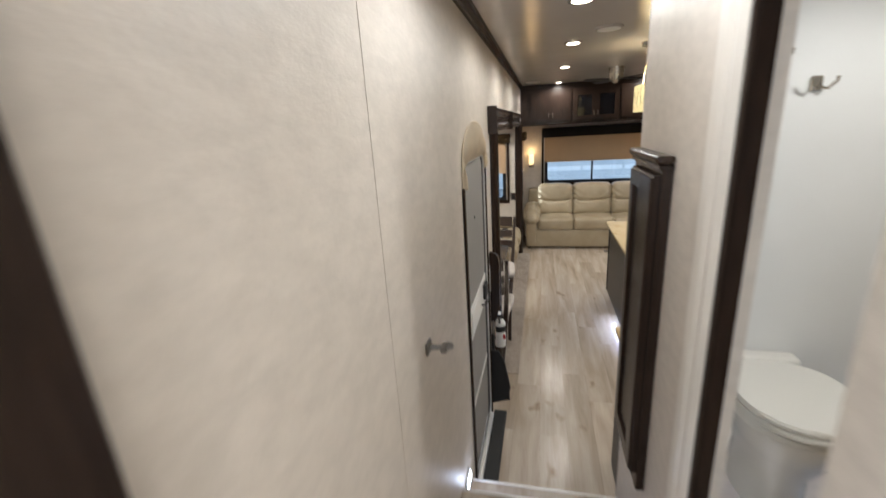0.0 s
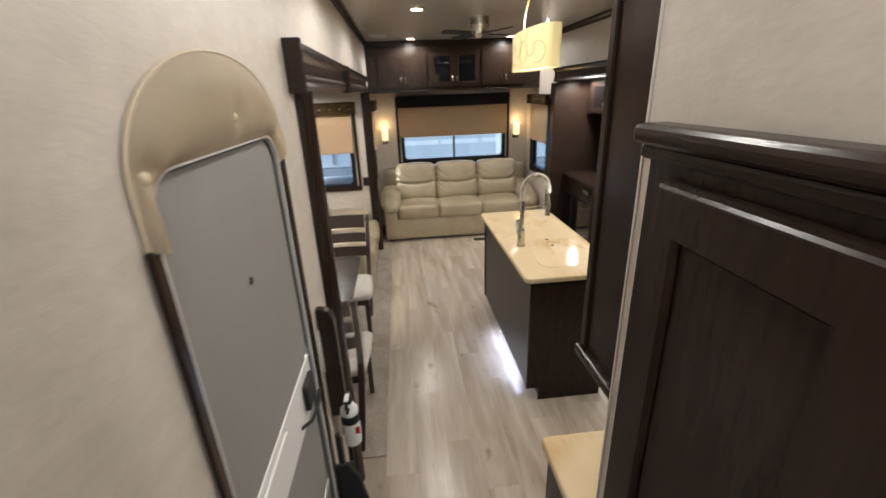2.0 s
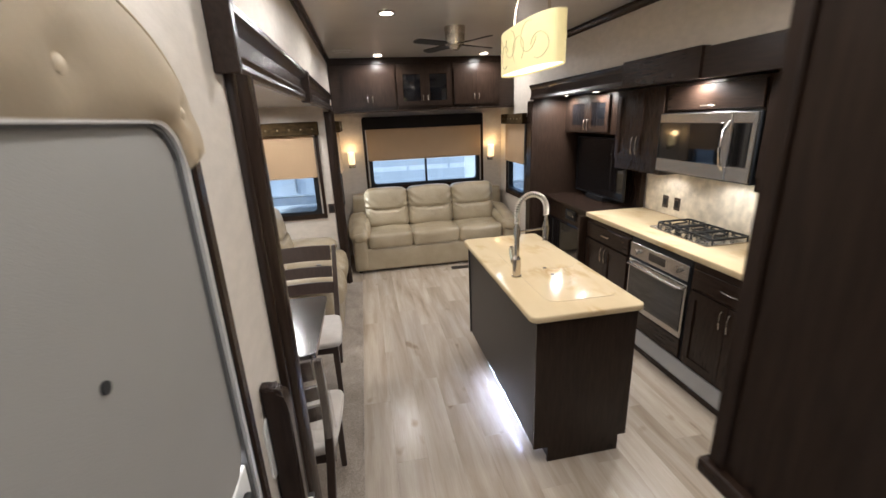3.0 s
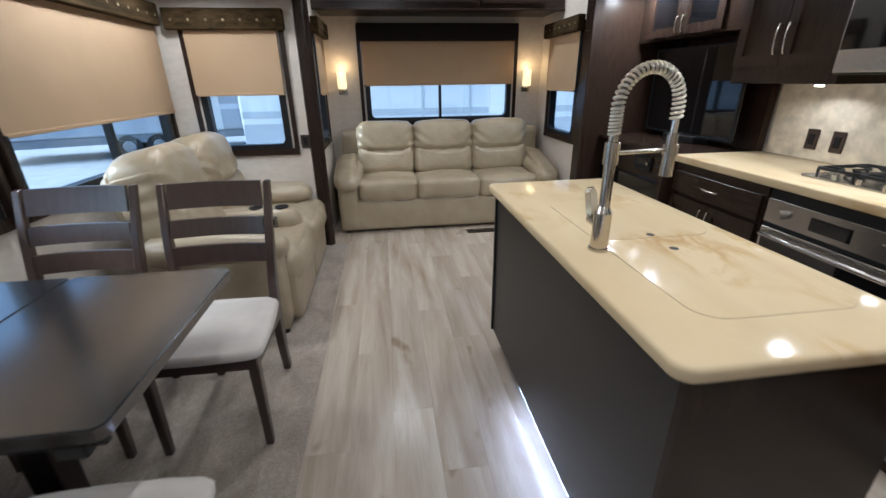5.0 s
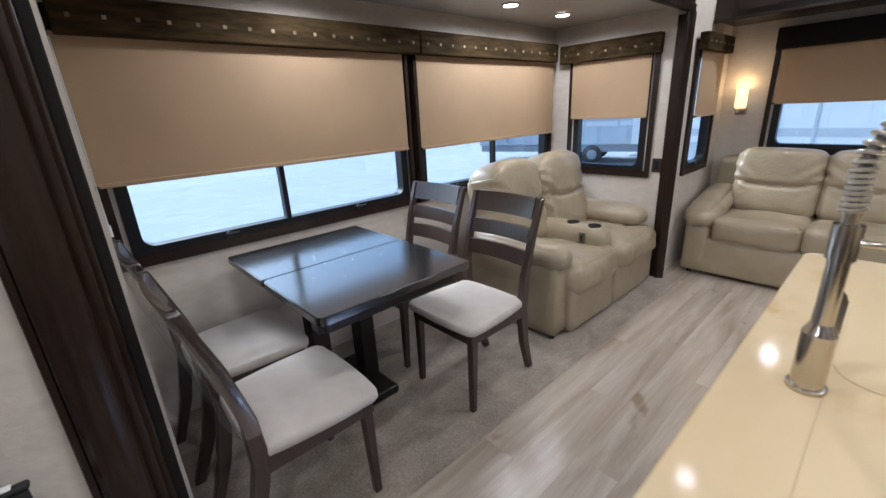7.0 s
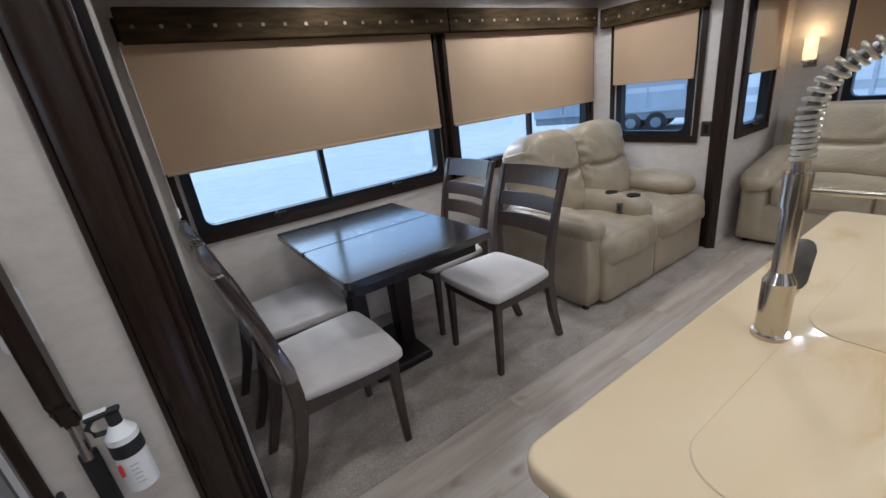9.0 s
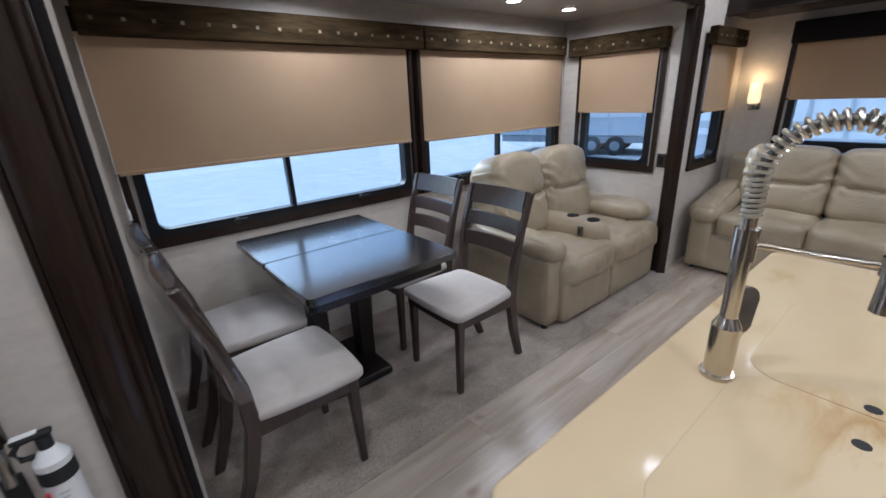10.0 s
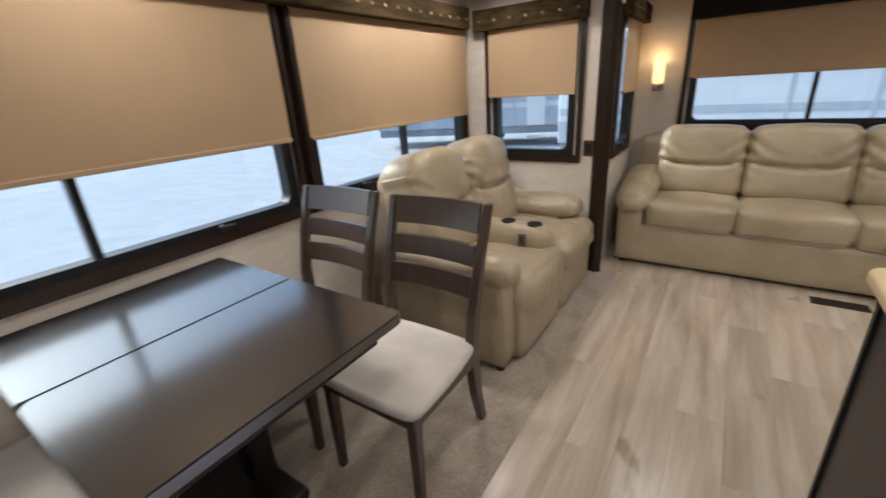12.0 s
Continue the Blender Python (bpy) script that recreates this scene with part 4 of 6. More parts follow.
# ---- dining set ----
def table():
    x0, x1, y0, y1 = -1.005, -0.022, 3.80, 4.545
    t = thing("dining_table", (-0.52, 4.17, 0), "black-lacquered pedestal dining table with a leaf seam", "table")
    seam = -0.54
    part("tabletop", prism(rounded(seam + 0.0015, x1, y0, y1, 0.03, 4), "z", 0.765, 0.80, 0.004), TABLE_TOP, t)
    part("leaf", prism(rounded(x0, seam - 0.0015, y0, y1, 0.012, 3), "z", 0.765, 0.80, 0.004), TABLE_TOP, t)
    part("apron", box(x0 + 0.06, x1 - 0.06, y0 + 0.06, y1 - 0.06, 0.70, 0.766, 0.004), TABLE_WOOD, t)
    part("leaf_slide", box(x0 + 0.10, x1 - 0.03, y0 + 0.035, y0 + 0.055, 0.725, 0.764, 0.003), BLACK, t)
    part("latch", box(x1 - 0.12, x1 - 0.06, y0 + 0.02, y0 + 0.05, 0.71, 0.745, 0.004), BLACK, t)
    for dy in (-0.13, 0.13):
        part("column", box(-0.68, -0.58, 4.17 + dy - 0.045, 4.17 + dy + 0.045, 0.05, 0.70, 0.008, 2), TABLE_WOOD, t)
    part("base_plate", box(-0.86, -0.40, 3.99, 4.35, 0.005, 0.055, 0.015, 2), TABLE_WOOD, t)


def chair():
    c = thing("dining_chair", (0, 0, 0), "brown ladder-back dining chair with an oatmeal padded seat", "chair", "chairs round the table")
    w = 0.215
    pad = cushion(-w - 0.026, w + 0.026, -0.195, 0.24, 0.432, 0.492, 0.03, 12, 0.014, 0.002, 9)
    for v in pad.verts:
        v.co.x *= 1 - 0.11 * max(0.0, min(1.0, (0.24 - v.co.y) / 0.435))
    part("seat", pad, SEAT_FABRIC, c, "oatmeal fabric seat pad", True)
    part("seat_frame", ring([(-w, -0.18), (w, -0.18), (w, 0.215), (-w, 0.215)], [(-w + 0.025, -0.155), (w - 0.025, -0.155), (w - 0.025, 0.19), (-w + 0.025, 0.19)], "z", 0.385, 0.445), CHAIR_WOOD, c)
    for sx in (-1, 1):
        b = bmesh.new()
        prev = None
        rows = [(0.0, -0.305, 0.017, 0.020, 0.165), (0.2, -0.235, 0.019, 0.024, 0.18), (0.42, -0.19, 0.019, 0.028, 0.195), (0.60, -0.20, 0.018, 0.024, 0.205), (0.80, -0.245, 0.016, 0.02, 0.213), (1.0, -0.31, 0.014, 0.016, 0.22)]
        for z, y, hx, hy, wx in rows:
            vs = [b.verts.new((sx * wx + dx * hx, y + dy * hy, z)) for dx, dy in ((-1, -1), (1, -1), (1, 1), (-1, 1))]
            if prev:
                for k in range(4):
                    b.faces.new((prev[k], prev[(k + 1) % 4], vs[(k + 1) % 4], vs[k]))
            else:
                b.faces.new(vs[::-1])
            prev = vs
        b.faces.new(prev)
        bmesh.ops.bevel(b, geom=b.edges[:], offset=0.004, segments=1, affect="EDGES")
        part("back_post", b, CHAIR_WOOD, c)
        b = bmesh.new()
        bmesh.ops.create_cube(b, size=1)
        for v in b.verts:
            top = v.co.z > 0
            s = 0.021 if top else 0.015
            v.co = Vector((sx * (w - 0.018) + (v.co.x * 2) * s, (0.19 if top else 0.20) + (v.co.y * 2) * s, 0.44 if top else 0.0))
        bmesh.ops.bevel(b, geom=b.edges[:], offset=0.004, segments=1, affect="EDGES")
        part("front_leg", b, CHAIR_WOOD, c)
    for z0, z1, ya, yb in ((0.895, 1.0, -0.275, -0.308), (0.775, 0.85, -0.238, -0.258), (0.655, 0.735, -0.212, -0.228)):
        b = bmesh.new()
        n = 10
        loops = []
        for i in range(n + 1):
            u = -1 + 2 * i / n
            x, bow = u * (w - 0.022), -0.022 * (1 - u * u)
            loops.append([b.verts.new((x, ya + bow + d, z0)) for d in (0.009, -0.009)] + [b.verts.new((x, yb + bow + d, z1)) for d in (-0.009, 0.009)])
        for p, q in zip(loops, loops[1:]):
            for k in range(4):
                b.faces.new((p[k], p[(k + 1) % 4], q[(k + 1) % 4], q[k]))
        b.faces.new(loops[0][::-1])
        b.faces.new(loops[-1])
        part("back_slat", b, CHAIR_WOOD, c)
    return c


table()
first = chair()
first.matrix_basis = pose(-0.17, 3.712, 0.004, 0, 0, 0)
tagged(first, "brown ladder-back chair with clear plastic film over its back")
second = copy_thing(first, pose(-0.715, 3.70, 0.004, 0, 0, 1))
tagged(second, "brown ladder-back dining chair pushed under the window end")
third = copy_thing(first, pose(-0.208, 4.715, 0.004, 0, 0, 180))
tagged(third, "brown ladder-back dining chair with its back to the recliners")
fourth = copy_thing(first, pose(-0.755, 4.72, 0.004, 0, 0, 181))
tagged(fourth, "brown ladder-back dining chair between the window and another chair")


def film_material():
    m = bpy.data.materials.new("clear_film")
    m.use_nodes = True
    nt = m.node_tree
    n, l = nt.nodes, nt.links
    n.remove(n["Principled BSDF"])
    tr, gl, mx = n.new("ShaderNodeBsdfTransparent"), n.new("ShaderNodeBsdfGlossy"), n.new("ShaderNodeMixShader")
    gl.inputs["Roughness"].default_value = 0.12
    fold, _ = soft_noise(nt, 9.0, (1, 1, 0.5), 3, 1.0)
    bp = n.new("ShaderNodeBump")
    bp.inputs["Strength"].default_value, bp.inputs["Distance"].default_value = 0.8, 0.01
    l.new(fold, bp.inputs["Height"])
    l.new(bp.outputs[0], gl.inputs["Normal"])
    mx.inputs[0].default_value = 0.19
    l.new(tr.outputs[0], mx.inputs[1])
    l.new(gl.outputs[0], mx.inputs[2])
    l.new(mx.outputs[0], n["Material Output"].inputs[0])
    return m


FILM = film_material()


def film_cover(parent, seed):
    """A loose clear bag pulled over a chair's back."""
    b = bmesh.new()
    prev, k = None, 28
    for z, y, hy in ((0.56, -0.20, 0.04), (0.68, -0.222, 0.04), (0.80, -0.25, 0.038), (0.90, -0.285, 0.034), (0.985, -0.312, 0.026), (1.008, -0.318, 0.014)):
        vs = []
        for i in range(k):
            a = 2 * math.pi * i / k
            c, sn = math.cos(a), math.sin(a)
            cx, cy = math.copysign(abs(c) ** 0.5, c), math.copysign(abs(sn) ** 0.5, sn)
            px = 0.242 * cx
            ripple = 0.006 * noise.noise(Vector((px * 14, z * 12, seed)))
            vs.append(b.verts.new((px, y + cy * hy - 0.02 * (1 - cx * cx) + ripple, z)))
        if prev:
            for i in range(k):
                b.faces.new((prev[i], prev[(i + 1) % k], vs[(i + 1) % k], vs[i]))
        prev = vs
    b.faces.new(prev)
    return part("film_cover", b, FILM, parent, "clear plastic film over the chair back", True)


WORLD_AT[second] = Vector((0, 0, 0))
film_cover(first, 1.0)
film_cover(second, 5.0)


# ---- kitchen island ----
def handle(parent, p0, p1, out, material=None):
    p0, p1, out = Vector(p0), Vector(p1), Vector(out)
    pts = [p0, p0 + out * 0.7]
    for i in range(1, 8):
        f = i / 8
        pts.append(p0.lerp(p1, f) + out * (0.75 + 0.35 * math.sin(math.pi * f)))
    pts += [p1 + out * 0.7, p1]
    part("handle", tube(pts, 0.0055, 8), material or NICKEL, parent, "curved nickel handle", True)


def island():
    i = thing("kitchen_island", (1.35, 4.37, 0), "charcoal kitchen island cabinet with a recessed lit kick", "island")
    part("body", box(1.075, 1.63, 3.69, 5.07, 0.105, 0.888, 0.002), PANEL, i)
    b = prism([(1.156, 0.0), (1.585, 0.0), (1.585, 0.10), (1.632, 0.10), (1.632, 0.888), (1.073, 0.888), (1.073, 0.10), (1.156, 0.10)], "y", 3.674, 3.689)
    part("end_panel", b, WOOD, i, "dark wood end panel")
    part("kick", box(1.17, 1.575, 3.69, 5.05, 0.0, 0.104), WOOD_H, i)
    part("corner_strip", box(1.066, 1.074, 5.05, 5.07, 0.105, 0.888), BLACK, i)
    part("led_strip", box(1.080, 1.092, 3.88, 4.58, 0.094, 0.1048), LED, i, "lit cold white light strip")
    for k in range(6):
        lamp("kick_glow", "POINT", (1.078, 3.93 + 0.12 * k, 0.075), 0.015, (0.62, 0.74, 1.0), 0.02)
    c = thing("island_worktop", (1.35, 4.37, 0.89), "cream solid-surface island worktop with sink covers in place", "worktop")
    part("slab", slab(1.034, 1.66, 3.647, 5.11, 0.042, 0.889, 0.925, 0.010), STONE, c, "", True)
    for y0, y1 in ((3.79, 4.262), (4.265, 4.72)):
        part("sink_cover", prism(rounded(1.187, 1.60, y0, y1, 0.07, 8), "z", 0.922, 0.9265, 0.001), STONE, c)
        part("cover_gap", ring(rounded(1.1858, 1.6012, y0 - 0.0012, y1 + 0.0012, 0.0712, 8), rounded(1.187, 1.60, y0, y1, 0.07, 8), "z", 0.9245, 0.9255), SEAM, c, "dark seam round the cover")
    for y in (4.17, 4.29):
        # Dark discs laid on the covers paint the shade of open finger holes.
        part("finger_disc", cyl((1.383, y, 0.9262), (1.383, y, 0.927), 0.013, n=20), RUBBER, c, "dark disc for a shaded finger hole")


def faucet():
    x, y, z = 1.16, 4.205, 0.925
    f = thing("kitchen_faucet", (x, y, z), "tall brushed nickel spring faucet on the island worktop", "faucet")
    part("base_ring", cyl((x, y, z), (x, y, z + 0.008), 0.031, n=28), NICKEL, f, "", False)
    part("body", cyl((x, y, z + 0.008), (x, y, z + 0.115), 0.0255, n=28), NICKEL, f, "", True)
    part("shoulder", cyl((x, y, z + 0.115), (x, y, z + 0.135), 0.0255, 0.016, 28), NICKEL, f, "", True)
    part("stem", cyl((x, y, z + 0.135), (x, y, z + 0.26), 0.0155, n=24), NICKEL, f, "", True)
    part("collar", cyl((x, y, z + 0.255), (x, y, z + 0.315), 0.0205, n=24), NICKEL, f, "", True)
    part("upper_stem", cyl((x, y, z + 0.315), (x, y, z + 0.345), 0.0125, n=24), NICKEL, f, "", True)
    d = Vector((math.cos(radians(8)), math.sin(radians(8)), 0))
    r = 0.098
    path = [Vector((x, y, z + 0.335 + 0.07 * k / 8)) for k in range(9)]
    cx = Vector((x, y, z + 0.405)) + d * r
    path += [cx - d * r * math.cos(a) + Vector((0, 0, r * math.sin(a))) for a in [math.pi * k / 24 for k in range(1, 25)]]
    path += [path[-1] + Vector((0, 0, -0.012 * k)) for k in range(1, 4)]
    part("hose", tube(path, 0.0088, 10), DARK_METAL, f, "", True)
    coil, total = [], len(path) - 1
    turns, steps = 33, 33 * 14
    for k in range(steps + 1):
        g = k / steps * total
        i = min(int(g), total - 1)
        p = path[i].lerp(path[i + 1], g - i)
        t = (path[i + 1] - path[i]).normalized()
        s = Vector((-d.y, d.x, 0))
        n = t.cross(s)
        a = 2 * math.pi * turns * k / steps
        coil.append(p + (s * math.cos(a) + n * math.sin(a)) * 0.0142)
    part("spring", tube(coil, 0.0038, 7), SPRING, f, "brushed coil spring", True)
    e = path[-1]
    part("spray_hose", cyl(e, e + Vector((0, 0, -0.05)), 0.009), CHROME, f, "", True)
    part("spray_head", cyl(e + Vector((0, 0, -0.16)), e + Vector((0, 0, -0.04)), 0.0185, 0.0145, 20), NICKEL, f, "", True)
    a0 = Vector((x, y, z + 0.285))
    part("bracket_bar", cyl(a0, Vector((e.x, e.y, z + 0.285)), 0.006), NICKEL, f, "", True)
    part("bracket_ring", cyl(Vector((e.x, e.y, z + 0.27)), Vector((e.x, e.y, z + 0.30)), 0.021, n=20), NICKEL, f, "", True)
    part("valve", cyl((x, y, z + 0.075), (x, y + 0.068, z + 0.075), 0.016, n=18), NICKEL, f, "", True)
    part("lever", moved(prism(rounded(-0.02, 0.02, 0, 0.10, 0.018), "y", -0.010, 0.010, 0.004),
                        Matrix.Translation((x + 0.002, y + 0.06, z + 0.075)) @ Matrix.Rotation(radians(-22), 4, "X") @ Matrix.Rotation(radians(35), 4, "Z")), NICKEL, f)


island()
faucet()


# ---- cabinets ----
def shaker(parent, axis, face, u0, u1, v0, v1, out, material=None, glass=False, rail=0.055):
    """A framed door in the plane axis = face; out is +1 or -1."""
    material = material or WOOD
    a, b = sorted((face, face + out * 0.02))
    d = part("door", ring([(u0, v0), (u1, v0), (u1, v1), (u0, v1)], [(u0 + rail, v0 + rail), (u1 - rail, v0 + rail), (u1 - rail, v1 - rail), (u0 + rail, v1 - rail)], axis, a, b), material, parent)
    c, e = sorted((face, face + out * 0.009))
    lims = {"x": (c, e, u0 + rail, u1 - rail, v0 + rail, v1 - rail), "y": (u0 + rail, u1 - rail, c, e, v0 + rail, v1 - rail)}[axis]
    part("glass_panel" if glass else "panel", box(*lims), BLACK_GLOSS if glass else material, d)
    return d


def rear_cabinets():
    y = 7.38
    for k, (a, c, gl, lab) in enumerate(((LW + 0.005, 0.775, False, "dark wood overhead cabinet with two framed doors"),
                                         (0.777, 1.475, True, "dark wood overhead cabinet with two glazed doors"),
                                         (1.477, RW - 0.005, False, "dark wood overhead cabinet at the sofa end"))):
        cab = thing("overhead_cabinet", ((a + c) / 2, 7.65, 2.0), lab, "cabinet", "rear overhead cabinets")
        part("body", box(a, c, y, REAR - 0.003, 2.005, 2.53, 0.002), WOOD_X, cab)
        da, dc = (a + 0.16, c - 0.02) if k == 0 else ((a + 0.02, c - 0.02) if k == 1 else (a + 0.02, c - 0.22))
        mid = (da + dc) / 2
        for u0, u1, hx in ((da, mid - 0.003, mid - 0.03), (mid + 0.003, dc, mid + 0.03)):
            d = shaker(cab, "y", y, u0, u1, 2.045, 2.465, -1, WOOD, gl)
            handle(d, (hx, y - 0.02, 2.105), (hx, y - 0.02, 2.165), (0, -0.022, 0))
    structure("trim_cabinet_rail", box(LW + 0.005, RW - 0.005, y - 0.02, y + 0.03, 1.985, 2.004, 0.004), WOOD_X, "dark light rail under the rear cabinets", "trim")
    structure("trim_cabinet_crown", box(LW + 0.005, RW - 0.005, y - 0.012, y + 0.03, 2.531, 2.603, 0.004), WOOD_X, "dark top fascia above the rear cabinets", "trim")


rear_cabinets()


def kitchen():
    fx = 2.44
    # base units
    units = [(5.20 - 0.28, 5.635, "drawer"), (4.235, 4.905, "oven"), (3.56, 4.225, "drawer"), (2.905, 3.555, "drawer")]
    for y0, y1, kind in units:
        if kind == "oven":
            o = thing("oven", (2.75, (y0 + y1) / 2, 0.1), "stainless built-in oven with a black glass door", "oven")
            part("body", box(fx, 3.03, y0, y1, 0.12, 0.885), BLACK, o)
            part("control_panel", box(fx - 0.02, fx - 0.001, y0 + 0.01, y1 - 0.01, 0.72, 0.84, 0.004), STEEL, o)
            part("display", box(fx - 0.023, fx - 0.019, (y0 + y1) / 2 - 0.09, (y0 + y1) / 2 + 0.09, 0.75, 0.81), BLACK_GLOSS, o)
            for yk in (y0 + 0.11, y1 - 0.11):
                part("knob", cyl((fx - 0.05, yk, 0.78), (fx - 0.02, yk, 0.78), 0.02, 0.024), STEEL, o)
            d = part("door", box(fx - 0.022, fx - 0.001, y0 + 0.01, y1 - 0.01, 0.28, 0.70, 0.004), STEEL, o)
            part("door_glass", box(fx - 0.026, fx - 0.0215, y0 + 0.03, y1 - 0.03, 0.33, 0.655), BLACK_GLOSS, d)
            part("door_handle", tube([(fx - 0.022, y0 + 0.04, 0.665), (fx - 0.06, y0 + 0.05, 0.67), (fx - 0.06, y1 - 0.05, 0.67), (fx - 0.022, y1 - 0.04, 0.665)], 0.012, 10), STEEL, d, "", True)
            part("drawer_front", box(fx - 0.018, fx - 0.001, y0 + 0.01, y1 - 0.01, 0.125, 0.268, 0.003), WOOD_H, o)
            continue
        c = thing("base_cabinet", (2.75, (y0 + y1) / 2, 0.1), "dark wood base cabinet with a drawer above two doors", "cabinet", "kitchen base cabinets")
        part("body", box(fx, 3.03, y0, y1, 0.11, 0.888), WOOD_H, c)
        dr = part("drawer_front", box(fx - 0.018, fx - 0.001, y0 + 0.015, y1 - 0.015, 0.70, 0.84, 0.004), WOOD_H, c)
        ym = (y0 + y1) / 2
        handle(dr, (fx - 0.018, ym - 0.06, 0.775), (fx - 0.018, ym + 0.06, 0.775), (-0.022, 0, 0))
        for u0, u1, hy in ((y0 + 0.015, ym - 0.003, ym - 0.03), (ym + 0.003, y1 - 0.015, ym + 0.03)):
            d = shaker(c, "x", fx - 0.001, u0, u1, 0.13, 0.685, -1)
            handle(d, (fx - 0.021, hy, 0.53), (fx - 0.021, hy, 0.65), (-0.022, 0, 0))
    structure("baseboard", box(fx + 0.04, fx + 0.06, 2.905, 5.635, 0.0, 0.108), WOOD_H, "dark recessed kick board", "baseboard")
    structure("trim_slide_sill", prism([(2.352, -0.01), (2.44, -0.01), (2.44, 0.105), (2.425, 0.105), (2.36, 0.04), (2.352, 0.04)], "y", 2.905, 6.73), SILL, "grey sloping sill along the kitchen slide-out", "trim")
    structure("trim_slide_edge", box(2.338, 2.351, 2.905, 6.73, 0.0, 0.042, 0.004), WOOD_H, "narrow dark strip at the foot of the slide-out sill", "trim")
    top = thing("kitchen_worktop", (2.74, 4.27, 0.89), "cream solid-surface worktop along the slide-out wall", "worktop")
    part("slab", slab(2.415, 3.045, 2.905, 5.64, 0.014, 0.89, 0.935, 0.009), STONE, top, "", True)
    sp = thing("splashback", (3.04, 4.3, 0.936), "marbled cream splashback behind the cooktop", "splashback")
    part("panel", box(3.035, 3.049, 2.905, 5.60, 0.936, 1.40, 0.002), MARBLE, sp)
    for y in (5.31, 5.16):
        o = thing("wall_outlet", (3.035, y, 1.05), "brown wall outlet on the splashback", "outlet", "kitchen outlets")
        part("plate", box(3.026, 3.034, y - 0.038, y + 0.038, 0.995, 1.11, 0.004), CHAIR_WOOD, o)
        part("socket", box(3.023, 3.0265, y - 0.018, y + 0.018, 1.02, 1.085, 0.003), BLACK, o)
    ck = thing("cooktop", (2.76, 4.63, 0.936), "three-burner gas cooktop with black grates", "cooktop")
    part("glass_plate", prism(rounded(2.60, 2.985, 4.32, 4.94, 0.02), "z", 0.936, 0.944, 0.002), STEEL, ck)
    for bx, by, br in ((2.74, 4.47, 0.042), (2.74, 4.79, 0.042), (2.89, 4.63, 0.034)):
        bu = part("burner", cyl((bx, by, 0.944), (bx, by, 0.958), br, br * 0.9, 24), STEEL, ck)
        part("burner_cap", cyl((bx, by, 0.958), (bx, by, 0.966), br * 0.8, br * 0.7, 24), RUBBER, bu, "black burner cap")
    for g0, g1 in ((4.335, 4.53), (4.535, 4.725), (4.73, 4.925)):
        gr = part("grate", ring(rounded(2.665, 2.97, g0, g1, 0.02, 4), rounded(2.679, 2.956, g0 + 0.014, g1 - 0.014, 0.012, 4), "z", 0.968, 0.982), RUBBER, ck, "black cast-iron pan grate")
        gm = (g0 + g1) / 2
        for bx in (2.74, 2.89):
            part("grate_bar", box(bx - 0.005, bx + 0.005, g0 + 0.012, gm - 0.022, 0.970, 0.981, 0.002), RUBBER, gr)
            part("grate_bar", box(bx - 0.005, bx + 0.005, gm + 0.022, g1 - 0.012, 0.970, 0.981, 0.002), RUBBER, gr)
        for ga, gb in ((2.677, 2.718), (2.762, 2.868), (2.912, 2.958)):
            part("grate_bar", box(ga, gb, gm - 0.005, gm + 0.005, 0.970, 0.981, 0.002), RUBBER, gr)
        for fx2 in (2.672, 2.963):
            for fy in (g0 + 0.012, g1 - 0.012):
                part("grate_foot", cyl((fx2, fy, 0.9435), (fx2, fy, 0.97), 0.006, 0.007, 8), RUBBER, gr)
    for k in range(4):
        part("knob", cyl((2.63, 4.46 + 0.11 * k, 0.944), (2.63, 4.46 + 0.11 * k, 0.968), 0.016, 0.014), CHROME, ck)
    # upper units
    ux = 2.66
    for y0, y1, z0, lab in ((4.955, 5.60, 1.36, "dark wood wall cabinet beside the microwave"), (3.55, 4.09, 1.36, "dark wood wall cabinet with arched handles"), (2.905, 3.545, 1.36, "dark wood wall cabinet at the slide-out end")):
        c = thing("wall_cabinet", (2.85, (y0 + y1) / 2, z0), lab, "cabinet", "kitchen wall cabinets")
        part("body", box(ux, 3.03, y0, y1, z0, 2.05, 0.002), WOOD, c)
        ym = (y0 + y1) / 2
        for u0, u1, hy in ((y0 + 0.012, ym - 0.002, ym - 0.03), (ym + 0.002, y1 - 0.012, ym + 0.03)):
            d = shaker(c, "x", ux - 0.001, u0, u1, z0 + 0.09, 2.04, -1)
            handle(d, (ux - 0.021, hy, z0 + 0.15), (ux - 0.021, hy, z0 + 0.29), (-0.024, 0, 0))
    u = thing("under_cabinet_light", (2.85, 5.2, 1.355), "small lit puck light under the wall cabinet", "lamp")
    part("lens", cyl((2.85, 5.2, 1.345), (2.85, 5.2, 1.352), 0.02), LAMP_FACE, u)
    part("rim", cyl((2.85, 5.2, 1.352), (2.85, 5.2, 1.3595), 0.028), NICKEL, u)
    lamp("worktop_glow", "SPOT", (2.85, 5.2, 1.335), 1.6, WARM, 0.03, 150)
    # Spot added under the microwave, without a fixture, to brighten cooktop and splashback.
    lamp("cooktop_fill", "SPOT", (2.82, 4.5, 1.365), 2.6, WARM, 0.03, 150)
    a = thing("wall_cabinet", (2.85, 4.52, 1.85), "shallow dark wood cabinet over the microwave", "cabinet", "kitchen wall cabinets")
    part("body", box(ux, 3.03, 4.10, 4.945, 1.85, 2.05, 0.002), WOOD_H, a)
    fd = part("flap", box(ux - 0.018, ux - 0.001, 4.115, 4.93, 1.862, 2.03, 0.004), WOOD_H, a)
    handle(fd, (ux - 0.018, 4.46, 1.885), (ux - 0.018, 4.58, 1.885), (-0.02, 0, 0))
